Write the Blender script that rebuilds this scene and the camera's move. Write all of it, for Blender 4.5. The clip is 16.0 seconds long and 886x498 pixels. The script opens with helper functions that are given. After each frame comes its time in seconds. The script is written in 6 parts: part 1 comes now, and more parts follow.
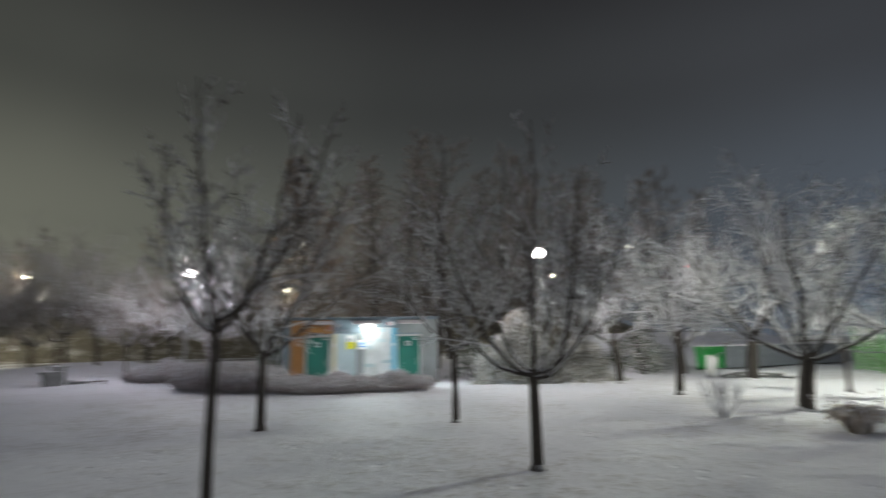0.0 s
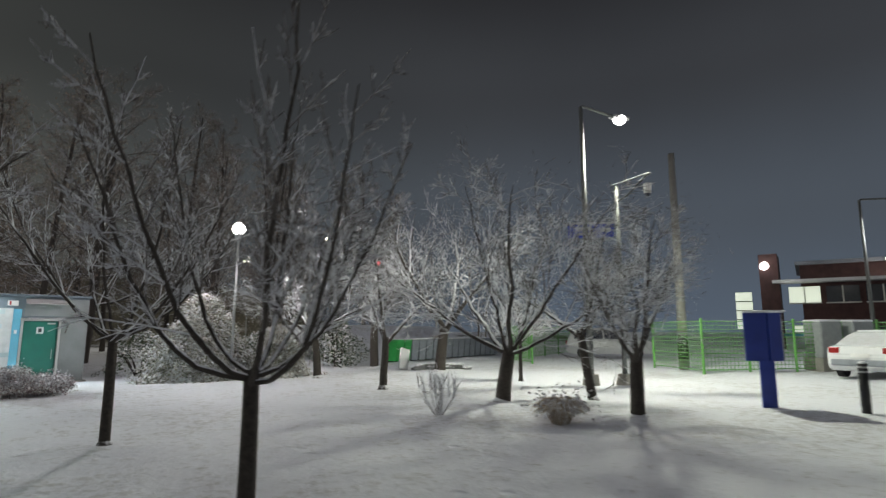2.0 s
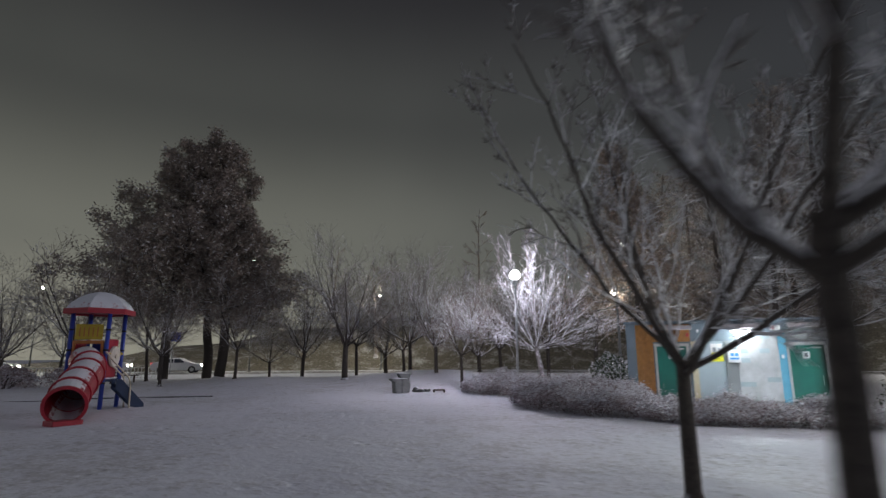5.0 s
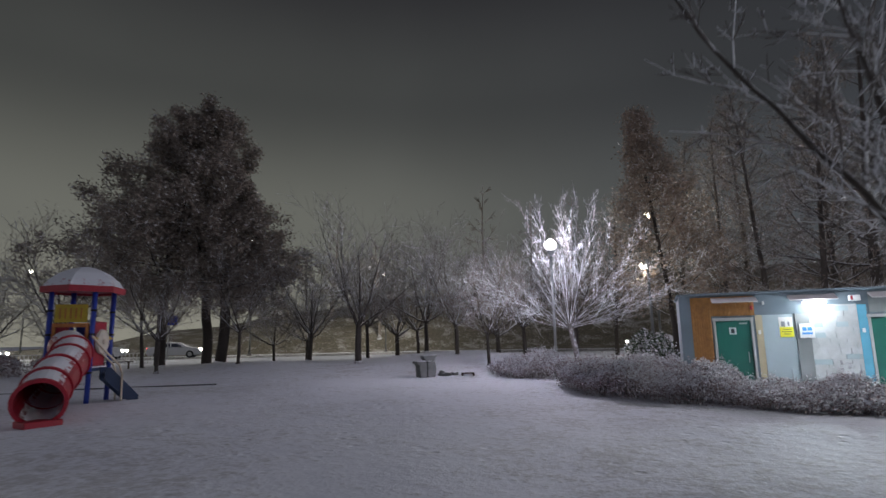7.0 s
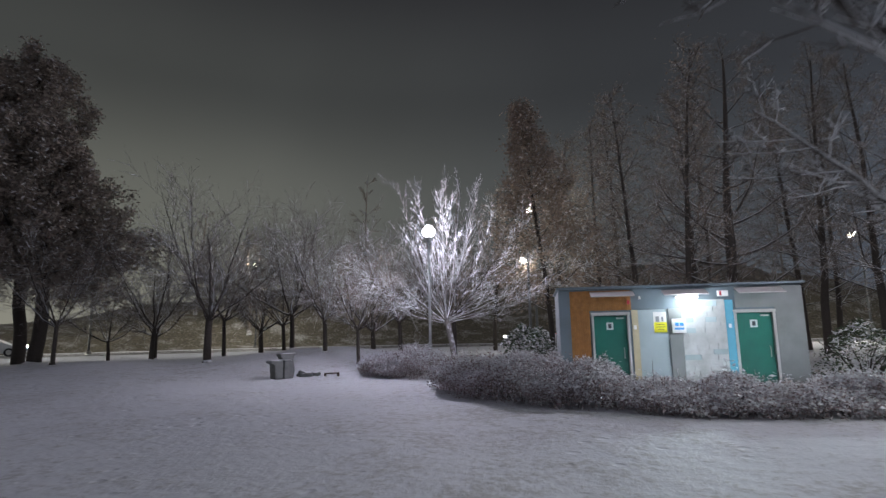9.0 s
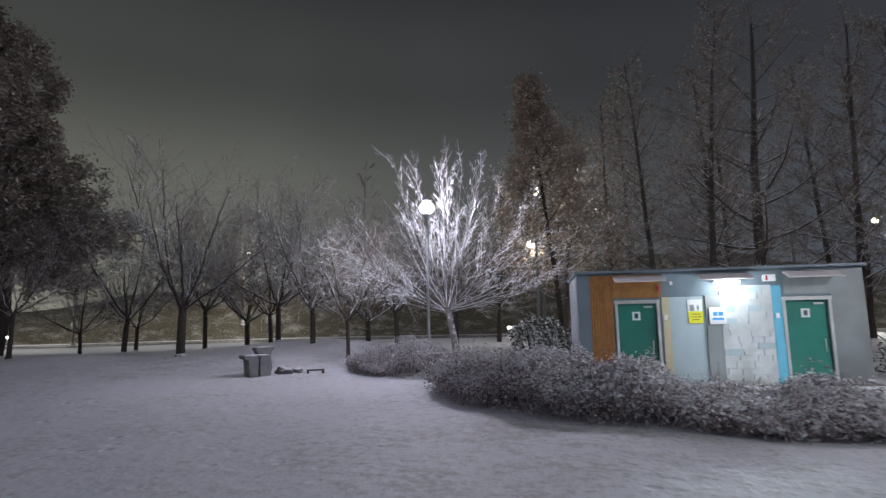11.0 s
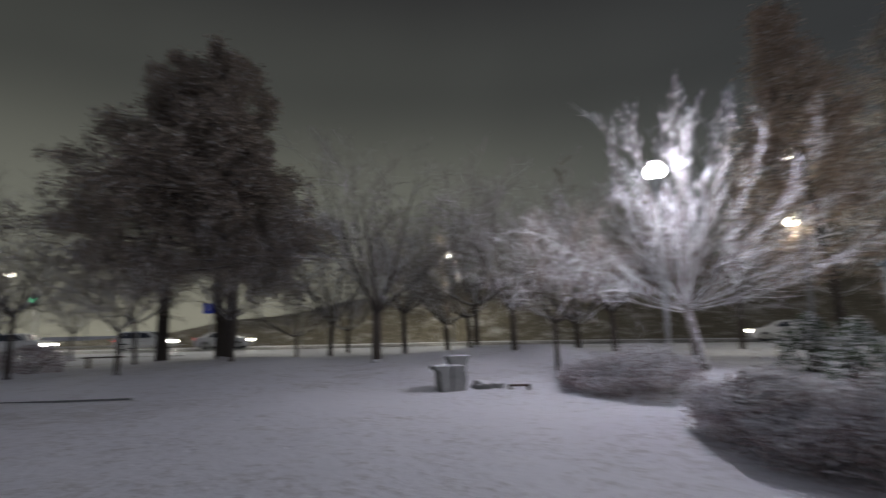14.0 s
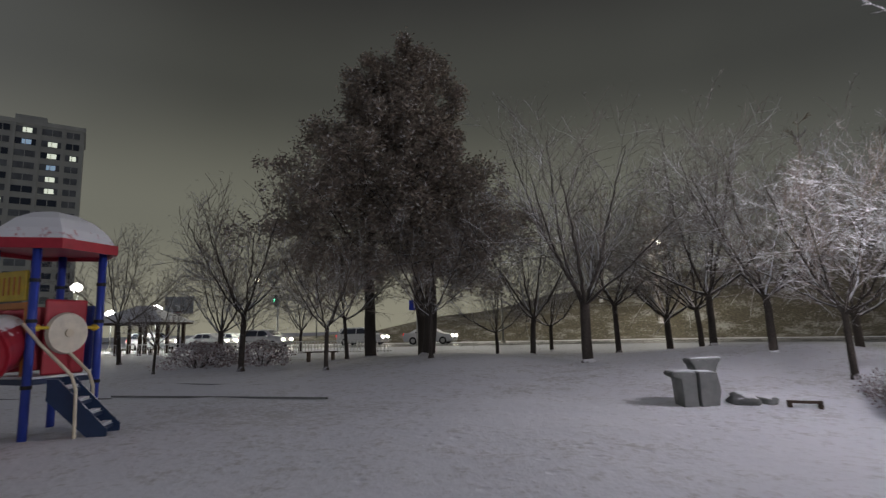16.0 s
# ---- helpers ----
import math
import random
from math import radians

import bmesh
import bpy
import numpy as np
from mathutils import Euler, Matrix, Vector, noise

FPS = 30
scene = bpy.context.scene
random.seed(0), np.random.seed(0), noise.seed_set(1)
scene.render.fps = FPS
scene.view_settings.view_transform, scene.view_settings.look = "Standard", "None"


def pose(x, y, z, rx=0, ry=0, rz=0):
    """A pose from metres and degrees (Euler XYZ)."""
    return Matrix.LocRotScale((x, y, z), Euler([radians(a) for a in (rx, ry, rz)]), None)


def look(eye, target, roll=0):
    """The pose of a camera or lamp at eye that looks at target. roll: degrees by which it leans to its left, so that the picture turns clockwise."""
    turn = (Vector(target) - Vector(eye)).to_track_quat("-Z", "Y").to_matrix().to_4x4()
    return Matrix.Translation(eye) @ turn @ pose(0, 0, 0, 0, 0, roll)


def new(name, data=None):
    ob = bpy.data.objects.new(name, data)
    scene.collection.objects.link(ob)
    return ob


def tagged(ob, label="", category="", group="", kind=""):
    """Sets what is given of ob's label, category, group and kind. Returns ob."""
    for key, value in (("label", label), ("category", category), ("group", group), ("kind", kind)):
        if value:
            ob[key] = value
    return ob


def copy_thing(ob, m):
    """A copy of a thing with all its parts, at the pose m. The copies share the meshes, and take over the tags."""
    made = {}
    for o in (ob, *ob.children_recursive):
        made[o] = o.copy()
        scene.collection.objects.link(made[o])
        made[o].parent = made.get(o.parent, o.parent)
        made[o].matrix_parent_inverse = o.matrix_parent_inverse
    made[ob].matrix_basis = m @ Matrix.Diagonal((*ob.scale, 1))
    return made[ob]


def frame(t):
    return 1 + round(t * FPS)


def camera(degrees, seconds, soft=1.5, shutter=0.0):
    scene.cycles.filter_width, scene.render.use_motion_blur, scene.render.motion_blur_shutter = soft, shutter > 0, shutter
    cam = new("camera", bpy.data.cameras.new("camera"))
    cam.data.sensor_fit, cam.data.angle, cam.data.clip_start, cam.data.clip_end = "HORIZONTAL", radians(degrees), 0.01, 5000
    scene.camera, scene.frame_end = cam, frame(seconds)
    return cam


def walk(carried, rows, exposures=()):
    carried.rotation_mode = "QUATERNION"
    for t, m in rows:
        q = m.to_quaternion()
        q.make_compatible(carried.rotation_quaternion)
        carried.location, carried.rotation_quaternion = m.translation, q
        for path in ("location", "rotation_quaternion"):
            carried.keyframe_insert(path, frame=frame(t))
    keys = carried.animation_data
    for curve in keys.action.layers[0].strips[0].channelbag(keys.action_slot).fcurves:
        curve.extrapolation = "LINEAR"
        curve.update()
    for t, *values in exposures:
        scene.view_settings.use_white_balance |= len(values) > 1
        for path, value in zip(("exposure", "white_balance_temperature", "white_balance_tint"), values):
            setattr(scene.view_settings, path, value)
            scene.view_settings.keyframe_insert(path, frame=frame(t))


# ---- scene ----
cam = camera(78.4, 16.0, soft=1.4, shutter=1.0)
PATH = [  # seconds, eye in metres, heading, rise and lean in degrees
    (0.0, 0.459, 0.399, 1.464, 1.69, 9.73, -1.05),
    (0.5, 0.507, 0.814, 1.441, -9.63, 9.71, -0.81),
    (1.0, 0.588, 1.336, 1.435, -23.92, 9.33, -0.44),
    (1.5, 0.532, 1.861, 1.431, -29.63, 8.97, -0.13),
    (2.0, 0.394, 2.495, 1.423, -30.44, 8.65, 0.06),
    (2.5, 0.209, 3.119, 1.422, -26.90, 8.94, -0.08),
    (3.0, -0.144, 3.575, 1.421, -17.86, 10.32, -0.28),
    (3.5, -0.594, 3.937, 1.414, -4.27, 11.11, -0.57),
    (4.0, -1.020, 4.020, 1.400, 18.20, 11.50, -0.40),
    (4.5, -1.423, 3.977, 1.387, 33.04, 11.87, -0.05),
    (7.0, -4.215, 5.346, 1.386, 32.64, 9.36, -1.07),
    (7.5, -4.365, 5.833, 1.408, 25.98, 9.15, -1.07),
    (8.0, -4.486, 6.340, 1.404, 23.57, 9.11, -1.02),
    (8.5, -4.605, 6.858, 1.378, 20.69, 9.00, -1.06),
    (11.0, -5.531, 9.519, 1.391, 20.72, 7.64, -1.05),
    (11.5, -5.744, 10.059, 1.370, 22.39, 7.64, -1.04),
    (12.0, -5.887, 10.568, 1.362, 23.05, 7.44, -1.12),
    (12.5, -6.218, 11.064, 1.359, 23.63, 6.87, -0.92),
    (13.0, -6.576, 11.516, 1.395, 24.81, 6.71, -0.80),
    (13.5, -6.911, 11.851, 1.444, 31.75, 7.41, -1.03),
    (14.0, -7.294, 12.218, 1.419, 41.59, 8.31, -1.21),
    (14.5, -7.724, 12.580, 1.398, 50.38, 8.62, -1.34),
    (15.0, -8.150, 12.907, 1.374, 59.84, 8.74, -1.35),
    (15.5, -8.632, 13.263, 1.385, 61.83, 8.38, -1.41),
    (16.0, -9.124, 13.571, 1.396, 62.33, 8.35, -1.42),
]


def facing(x, y, z, yaw, rise, lean):
    way = pose(0, 0, 0, 90 + rise, 0, yaw) @ Vector((0, 0, -1))
    return look((x, y, z), (x + way.x, y + way.y, z + way.z), lean)


TONE = [(0.0, -0.08, 6800, 6), (2.0, -0.18, 6850, 6), (3.0, -0.20, 6950, 8), (3.6, -0.12, 6850, 11), (4.5, -0.08, 6550, 12), (7.0, -0.14, 6350, 13), (8.5, -0.15, 6350, 12), (12.5, -0.15, 6350, 12), (14.5, -0.17, 6700, 9), (16.0, -0.12, 6850, 9)]
walk(cam, [(t, facing(*p)) for t, *p in PATH], TONE)

# ---- sky and light ----
world = bpy.data.worlds.new("night_sky")
scene.world = world
world.use_nodes = True
wn, wl = world.node_tree.nodes, world.node_tree.links
wn.clear()


def wnode(kind, **sets):
    n = wn.new(kind)
    for k, v in sets.items():
        n.inputs[k].default_value = v
    return n


w_co = wn.new("ShaderNodeTexCoord")
w_sep = wn.new("ShaderNodeSeparateXYZ")
wl.new(w_co.outputs["Generated"], w_sep.inputs[0])


def wramp(socket, stops):
    r = wn.new("ShaderNodeValToRGB")
    wl.new(socket, r.inputs[0])
    el = r.color_ramp.elements
    while len(el) < len(stops):
        el.new(0.5)
    for e, (p, c) in zip(el, stops):
        e.position, e.color = p, (*c, 1)
    r.color_ramp.interpolation = "EASE"
    return r


SKY_W = [(0.0, (0.270, 0.264, 0.212)), (0.2, (0.152, 0.156, 0.131)), (0.42, (0.060, 0.063, 0.058)), (0.62, (0.025, 0.025, 0.027)), (1.0, (0.160, 0.162, 0.190))]
SKY_E = [(0.0, (0.100, 0.130, 0.185)), (0.2, (0.078, 0.094, 0.124)), (0.42, (0.046, 0.050, 0.061)), (0.62, (0.020, 0.020, 0.024)), (1.0, (0.160, 0.162, 0.190))]
w_west, w_east = wramp(w_sep.outputs["Z"], SKY_W), wramp(w_sep.outputs["Z"], SKY_E)
w_map = wn.new("ShaderNodeMapRange")
w_map.interpolation_type = "SMOOTHSTEP"
w_map.inputs["From Min"].default_value, w_map.inputs["From Max"].default_value = -0.9, 0.75
wl.new(w_sep.outputs["X"], w_map.inputs["Value"])
w_mix = wn.new("ShaderNodeMixRGB")
wl.new(w_map.outputs[0], w_mix.inputs[0])
wl.new(w_west.outputs[0], w_mix.inputs[1])
wl.new(w_east.outputs[0], w_mix.inputs[2])
w_south = wn.new("ShaderNodeMapRange")
w_south.interpolation_type = "SMOOTHSTEP"
w_south.inputs["From Min"].default_value, w_south.inputs["From Max"].default_value = 0.15, -0.95
wl.new(w_sep.outputs["Y"], w_south.inputs["Value"])
w_glow = wn.new("ShaderNodeMixRGB")
w_glow.blend_type = "ADD"
wl.new(w_south.outputs[0], w_glow.inputs[0])
wl.new(w_mix.outputs[0], w_glow.inputs[1])
w_glow.inputs[2].default_value = (0.070, 0.074, 0.093, 1)
w_noise = wnode("ShaderNodeTexNoise", Scale=2.2, Detail=3.0)
wl.new(w_co.outputs["Generated"], w_noise.inputs["Vector"])
w_cloud = wn.new("ShaderNodeMapRange")
w_cloud.inputs["To Min"].default_value, w_cloud.inputs["To Max"].default_value = 0.8, 1.2
wl.new(w_noise.outputs[0], w_cloud.inputs["Value"])
w_bg = wn.new("ShaderNodeBackground")
wl.new(w_glow.outputs[0], w_bg.inputs[0])
w_north = wn.new("ShaderNodeMapRange")
w_north.interpolation_type = "SMOOTHSTEP"
for key, value in (("From Min", 0.72), ("From Max", 0.98), ("To Min", 1.0), ("To Max", 0.70)):
    w_north.inputs[key].default_value = value
wl.new(w_sep.outputs["Y"], w_north.inputs["Value"])
w_power = wn.new("ShaderNodeMath")
w_power.operation = "MULTIPLY"
wl.new(w_cloud.outputs[0], w_power.inputs[0])
wl.new(w_north.outputs[0], w_power.inputs[1])
wl.new(w_power.outputs[0], w_bg.inputs[1])
w_out = wn.new("ShaderNodeOutputWorld")
wl.new(w_bg.outputs[0], w_out.inputs[0])


def lamp_light(name, place, watts, colour, size=0.15):
    d = bpy.data.lights.new(name, "POINT")
    d.energy, d.color, d.shadow_soft_size = watts, colour, size
    ob = new(name, d)
    ob.location = place
    return ob


def spot_light(name, place, aim, watts, colour, degrees, size=0.15, blend=0.3):
    d = bpy.data.lights.new(name, "SPOT")
    d.energy, d.color, d.shadow_soft_size, d.spot_size, d.spot_blend = watts, colour, size, radians(degrees), blend
    ob = new(name, d)
    ob.matrix_basis = look(place, aim)
    return ob


COOL, WHITE, WARM = (0.92, 0.93, 1.0), (0.97, 1.0, 0.95), (1.0, 0.86, 0.6)
spot_light("light_car_park", (12.93, 13.29, 7.50), (12.3, 12.7, 0), 3300, (0.96, 1.0, 0.90), 156, 0.2)
lamp_light("light_park_path", (-11.33, 23.6, 4.62), 1150, (0.86, 0.84, 1.0), 0.16)
lamp_light("light_park_shrub", (3.50, 21.0, 4.74), 1150, (0.96, 0.92, 1.0), 0.16)
spot_light("light_hut_front", (-3.64, 24.61, 2.12), (-1.36, 20.40, -1.2), 1700, (0.80, 0.96, 1.0), 125, 0.12, 0.9)
lamp_light("light_hut_wall", (-3.65, 24.64, 2.12), 60, (0.86, 0.97, 1.0), 0.1)
lamp_light("light_brick_yard", (45.2, 27.2, 7.1), 130, (0.85, 0.92, 1.0), 0.3)
spot_light("light_side_street", (29.0, 12.0, 6.9), (28.6, 11.6, 0), 900, (0.90, 0.97, 1.0), 165, 0.2)
ROAD_LAMPS = [(-44.1, 54.6, 8.9), (-10.72, 35.3, 5.05), (-11.6, 41.5, 9.1), (10.6, 58.6, 8.4), (17.4, 54.2, 10.5), (-67.0, 22.4, 6.9), (-50.0, 40.7, 11.7), (-74.7, 30.9, 9.6)]
ROAD_WATTS = (2000, 110, 900, 2800, 2600, 1500, 2600, 1300)
for place, watts in zip(ROAD_LAMPS, ROAD_WATTS):
    lamp_light("light_road", (place[0], place[1], place[2] - 0.25), watts, (1.0, 0.96, 0.84), 0.2)
for place in [(-68.7, 6.8, 6.0), (-69.0, 13.4, 4.0), (-69.0, 9.6, 3.5)]:
    lamp_light("light_street", place, 1500, (0.97, 1.0, 0.92), 0.2)

for place in [(-66.6, 15.6, 0.75), (-62.1, 20.4, 0.75), (-51.4, 37.1, 0.75)]:
    spot_light("light_car", place, (place[0] + 13.6, place[1] + 14.6, 0.0), 900, (1.0, 0.95, 0.82), 70, 0.1, 0.6)


# ---- materials ----
def material(name, build):
    m = bpy.data.materials.new(name)
    m.use_nodes = True
    nt = m.node_tree
    bsdf = nt.nodes["Principled BSDF"]
    build(nt, bsdf)
    return m


def node(nt, kind, **sets):
    n = nt.nodes.new(kind)
    for k, v in sets.items():
        n.inputs[k].default_value = v
    return n


def coords(nt, kind="Object"):
    if kind == "Position":
        return nt.nodes.new("ShaderNodeNewGeometry").outputs["Position"]
    return nt.nodes.new("ShaderNodeTexCoord").outputs[kind]


def noise_of(nt, scale, detail=3.0, rough=0.55, where="Position"):
    n = node(nt, "ShaderNodeTexNoise", Scale=scale, Detail=detail, Roughness=rough)
    nt.links.new(coords(nt, where), n.inputs["Vector"])
    return n.outputs[0]


def ramp_of(nt, socket, stops):
    r = nt.nodes.new("ShaderNodeValToRGB")
    nt.links.new(socket, r.inputs[0])
    el = r.color_ramp.elements
    while len(el) < len(stops):
        el.new(0.5)
    for e, (p, c) in zip(el, stops):
        e.position, e.color = p, (*c, 1) if len(c) == 3 else c
    return r.outputs[0]


def mix_of(nt, fac, a, b, mode="MIX"):
    n = nt.nodes.new("ShaderNodeMixRGB")
    n.blend_type = mode
    for s, v in zip(n.inputs, (fac, a, b)):
        if isinstance(v, (int, float)):
            s.default_value = v
        elif isinstance(v, tuple):
            s.default_value = (*v, 1)
        else:
            nt.links.new(v, s)
    return n.outputs[0]


def maths(nt, op, a, b=0.0, clamp=False):
    n = nt.nodes.new("ShaderNodeMath")
    n.operation, n.use_clamp = op, clamp
    for s, v in zip(n.inputs, (a, b)):
        if isinstance(v, (int, float)):
            s.default_value = v
        else:
            nt.links.new(v, s)
    return n.outputs[0]


def map_of(nt, socket, a, b, c=0.0, d=1.0):
    n = nt.nodes.new("ShaderNodeMapRange")
    n.interpolation_type = "SMOOTHSTEP"
    for k, v in (("From Min", a), ("From Max", b), ("To Min", c), ("To Max", d)):
        n.inputs[k].default_value = v
    nt.links.new(socket, n.inputs["Value"])
    return n.outputs[0]


def bump_of(nt, bsdf, socket, strength, distance):
    b = node(nt, "ShaderNodeBump", Strength=strength, Distance=distance)
    nt.links.new(socket, b.inputs["Height"])
    nt.links.new(b.outputs[0], bsdf.inputs["Normal"])


def up_of(nt):
    """How far a surface faces the sky."""
    sep = nt.nodes.new("ShaderNodeSeparateXYZ")
    nt.links.new(nt.nodes.new("ShaderNodeNewGeometry").outputs["Normal"], sep.inputs[0])
    return sep.outputs["Z"]


SNOW = (0.80, 0.81, 0.84)


def plain(name, colour, rough=0.6, metal=0.0, vary=0.12, scale=6.0, dirt=0.0, snow=None, bump=0.0):
    """Painted or bare surface with uneven tone, optional dirt, and snow lying on what faces up."""
    def build(nt, bsdf):
        c = ramp_of(nt, noise_of(nt, scale, 4.0), [(0.3, tuple(v * (1 - vary) for v in colour)), (0.7, tuple(min(1, v * (1 + vary)) for v in colour))])
        if dirt:
            f = maths(nt, "MULTIPLY", map_of(nt, noise_of(nt, scale * 0.35, 5.0, 0.7), 0.48, 0.72), dirt)
            c = mix_of(nt, f, c, tuple(v * 0.45 for v in colour))
        bsdf.inputs["Roughness"].default_value, bsdf.inputs["Metallic"].default_value = rough, metal
        if snow is not None:
            lift = maths(nt, "ADD", up_of(nt), maths(nt, "MULTIPLY", maths(nt, "SUBTRACT", noise_of(nt, 9.0), 0.5), 0.9))
            f = map_of(nt, lift, snow, snow + 0.22)
            c = mix_of(nt, f, c, SNOW)
        nt.links.new(c, bsdf.inputs["Base Color"])
        if bump:
            bump_of(nt, bsdf, noise_of(nt, scale * 6, 4.0), 0.4, bump)
    return material(name, build)


def glow(name, colour, strength):
    def build(nt, bsdf):
        bsdf.inputs["Base Color"].default_value = (*colour, 1)
        bsdf.inputs["Emission Color"].default_value = (*colour, 1)
        bsdf.inputs["Emission Strength"].default_value = strength
    return material(name, build)


def ground_build(nt, bsdf):
    big = noise_of(nt, 0.22, 4.0)
    mid = noise_of(nt, 1.7, 5.0, 0.65)
    fine = noise_of(nt, 14.0, 4.0, 0.7)
    thin = maths(nt, "ADD", maths(nt, "MULTIPLY", big, 0.55), maths(nt, "MULTIPLY", mid, 0.45))
    tuft = noise_of(nt, 5.5, 5.0, 0.75)
    bare = map_of(nt, maths(nt, "ADD", thin, maths(nt, "ADD", maths(nt, "MULTIPLY", maths(nt, "SUBTRACT", fine, 0.5), 0.5), maths(nt, "MULTIPLY", maths(nt, "SUBTRACT", tuft, 0.5), 0.7))), 0.46, 0.70)
    grass = mix_of(nt, fine, (0.16, 0.14, 0.10), (0.30, 0.27, 0.22))
    snow = mix_of(nt, mid, (0.69, 0.705, 0.755), (0.83, 0.84, 0.88))
    nt.links.new(mix_of(nt, maths(nt, "MULTIPLY", bare, 0.46), snow, grass), bsdf.inputs["Base Color"])
    bsdf.inputs["Roughness"].default_value = 0.75
    v = node(nt, "ShaderNodeTexVoronoi", Scale=2.6)
    nt.links.new(coords(nt, "Position"), v.inputs["Vector"])
    prints = maths(nt, "SUBTRACT", map_of(nt, v.outputs["Distance"], 0.05, 0.24), 1.0)
    track = map_of(nt, noise_of(nt, 0.45, 3.0, 0.6), 0.46, 0.60)
    prints = maths(nt, "MULTIPLY", prints, track)
    h = maths(nt, "ADD", maths(nt, "MULTIPLY", fine, 0.3), maths(nt, "MULTIPLY", mid, 1.5))
    h = maths(nt, "ADD", h, maths(nt, "MULTIPLY", tuft, 0.5))
    h = maths(nt, "ADD", h, maths(nt, "MULTIPLY", prints, 1.0))
    bump_of(nt, bsdf, h, 0.5, 0.07)


M_GROUND = material("thin_snow_on_grass", ground_build)


def asphalt_build(nt, bsdf):
    f = map_of(nt, noise_of(nt, 0.5, 5.0, 0.7), 0.4, 0.65)
    nt.links.new(mix_of(nt, f, (0.05, 0.05, 0.052), (0.42, 0.42, 0.42)), bsdf.inputs["Base Color"])
    nt.links.new(map_of(nt, noise_of(nt, 1.3), 0.3, 0.7, 0.18, 0.6), bsdf.inputs["Roughness"])


M_ROAD = material("wet_slushy_asphalt", asphalt_build)


def bank_build(nt, bsdf):
    a, b = noise_of(nt, 0.6, 5.0, 0.65), noise_of(nt, 5.0, 4.0, 0.7)
    grass = ramp_of(nt, b, [(0.3, (0.06, 0.052, 0.038)), (0.55, (0.14, 0.122, 0.085)), (0.8, (0.24, 0.21, 0.155))])
    f = map_of(nt, maths(nt, "ADD", maths(nt, "MULTIPLY", a, 0.6), maths(nt, "MULTIPLY", b, 0.4)), 0.48, 0.66)
    nt.links.new(mix_of(nt, maths(nt, "MULTIPLY", f, 0.6), grass, (0.62, 0.62, 0.6)), bsdf.inputs["Base Color"])
    bsdf.inputs["Roughness"].default_value = 0.9
    bump_of(nt, bsdf, b, 1.0, 0.3)


M_BANK = material("dry_grass_bank", bank_build)


def bark(name, colour, snow_from, amount):
    def build(nt, bsdf):
        n = noise_of(nt, 26.0, 5.0, 0.7, "Object")
        c = ramp_of(nt, n, [(0.3, tuple(v * 0.55 for v in colour)), (0.7, tuple(v * 1.4 for v in colour))])
        lift = maths(nt, "ADD", up_of(nt), maths(nt, "MULTIPLY", maths(nt, "SUBTRACT", noise_of(nt, 7.0, 3.0, 0.6, "Object"), 0.5), 1.1))
        f = maths(nt, "MULTIPLY", map_of(nt, lift, snow_from, snow_from + 0.35), amount)
        nt.links.new(mix_of(nt, f, c, SNOW), bsdf.inputs["Base Color"])
        bsdf.inputs["Roughness"].default_value = 0.85
        bump_of(nt, bsdf, n, 0.6, 0.02)
    return material(name, build)


M_BARK = bark("dark_bark_with_snow", (0.055, 0.045, 0.038), 0.28, 0.95)
M_TWIG = bark("snowy_twigs", (0.125, 0.108, 0.098), -0.36, 0.95)
M_WHITETWIG = bark("snow_coated_twigs", (0.30, 0.28, 0.27), -0.5, 0.9)
M_SNOWBARK = bark("snow_plastered_bark", (0.15, 0.135, 0.125), 0.02, 0.8)
M_MOUNDTWIG = bark("frosted_brown_twigs", (0.16, 0.14, 0.125), 0.0, 0.8)
M_FARTWIG = bark("far_brown_twigs", (0.19, 0.155, 0.125), 0.0, 0.6)


def leaf_mat(name, low, high, snow_share=0.2, snow_colour=SNOW):
    def build(nt, bsdf):
        g = nt.nodes.new("ShaderNodeNewGeometry")
        r = g.outputs["Random Per Island"]
        c = mix_of(nt, r, low, high)
        r2 = maths(nt, "FRACT", maths(nt, "MULTIPLY", r, 37.7))
        f = maths(nt, "LESS_THAN", r2, snow_share)
        nt.links.new(mix_of(nt, f, c, snow_colour), bsdf.inputs["Base Color"])
        bsdf.inputs["Roughness"].default_value = 0.7
    return material(name, build)


M_OAKLEAF = leaf_mat("withered_oak_leaves", (0.155, 0.122, 0.098), (0.38, 0.315, 0.26), 0.10, (0.55, 0.53, 0.51))
M_METALEAF = leaf_mat("rusty_needles", (0.20, 0.15, 0.11), (0.40, 0.315, 0.25), 0.12, (0.55, 0.52, 0.5))
M_HEDGELEAF = leaf_mat("hedge_leaves", (0.21, 0.155, 0.150), (0.48, 0.395, 0.395), 0.42, (0.72, 0.70, 0.73))
M_HEDGESNOW = leaf_mat("snow_on_hedge", (0.50, 0.48, 0.50), (0.82, 0.82, 0.85), 0.3)
M_CONIFER = leaf_mat("evergreen_sprays", (0.03, 0.055, 0.028), (0.09, 0.12, 0.065), 0.25)
M_FROSTED = leaf_mat("frosted_sprays", (0.12, 0.125, 0.085), (0.34, 0.33, 0.26), 0.28)
M_CONSNOW = leaf_mat("snowy_sprays", (0.40, 0.37, 0.33), (0.82, 0.79, 0.75), 0.3)
M_STRAW = leaf_mat("dry_straw", (0.34, 0.26, 0.17), (0.58, 0.48, 0.35), 0.25)
M_SNOW = plain("snow", SNOW, 0.7, vary=0.05, scale=4.0, bump=0.02)
M_DARK = plain("dark_inside", (0.01, 0.01, 0.01), 0.9)
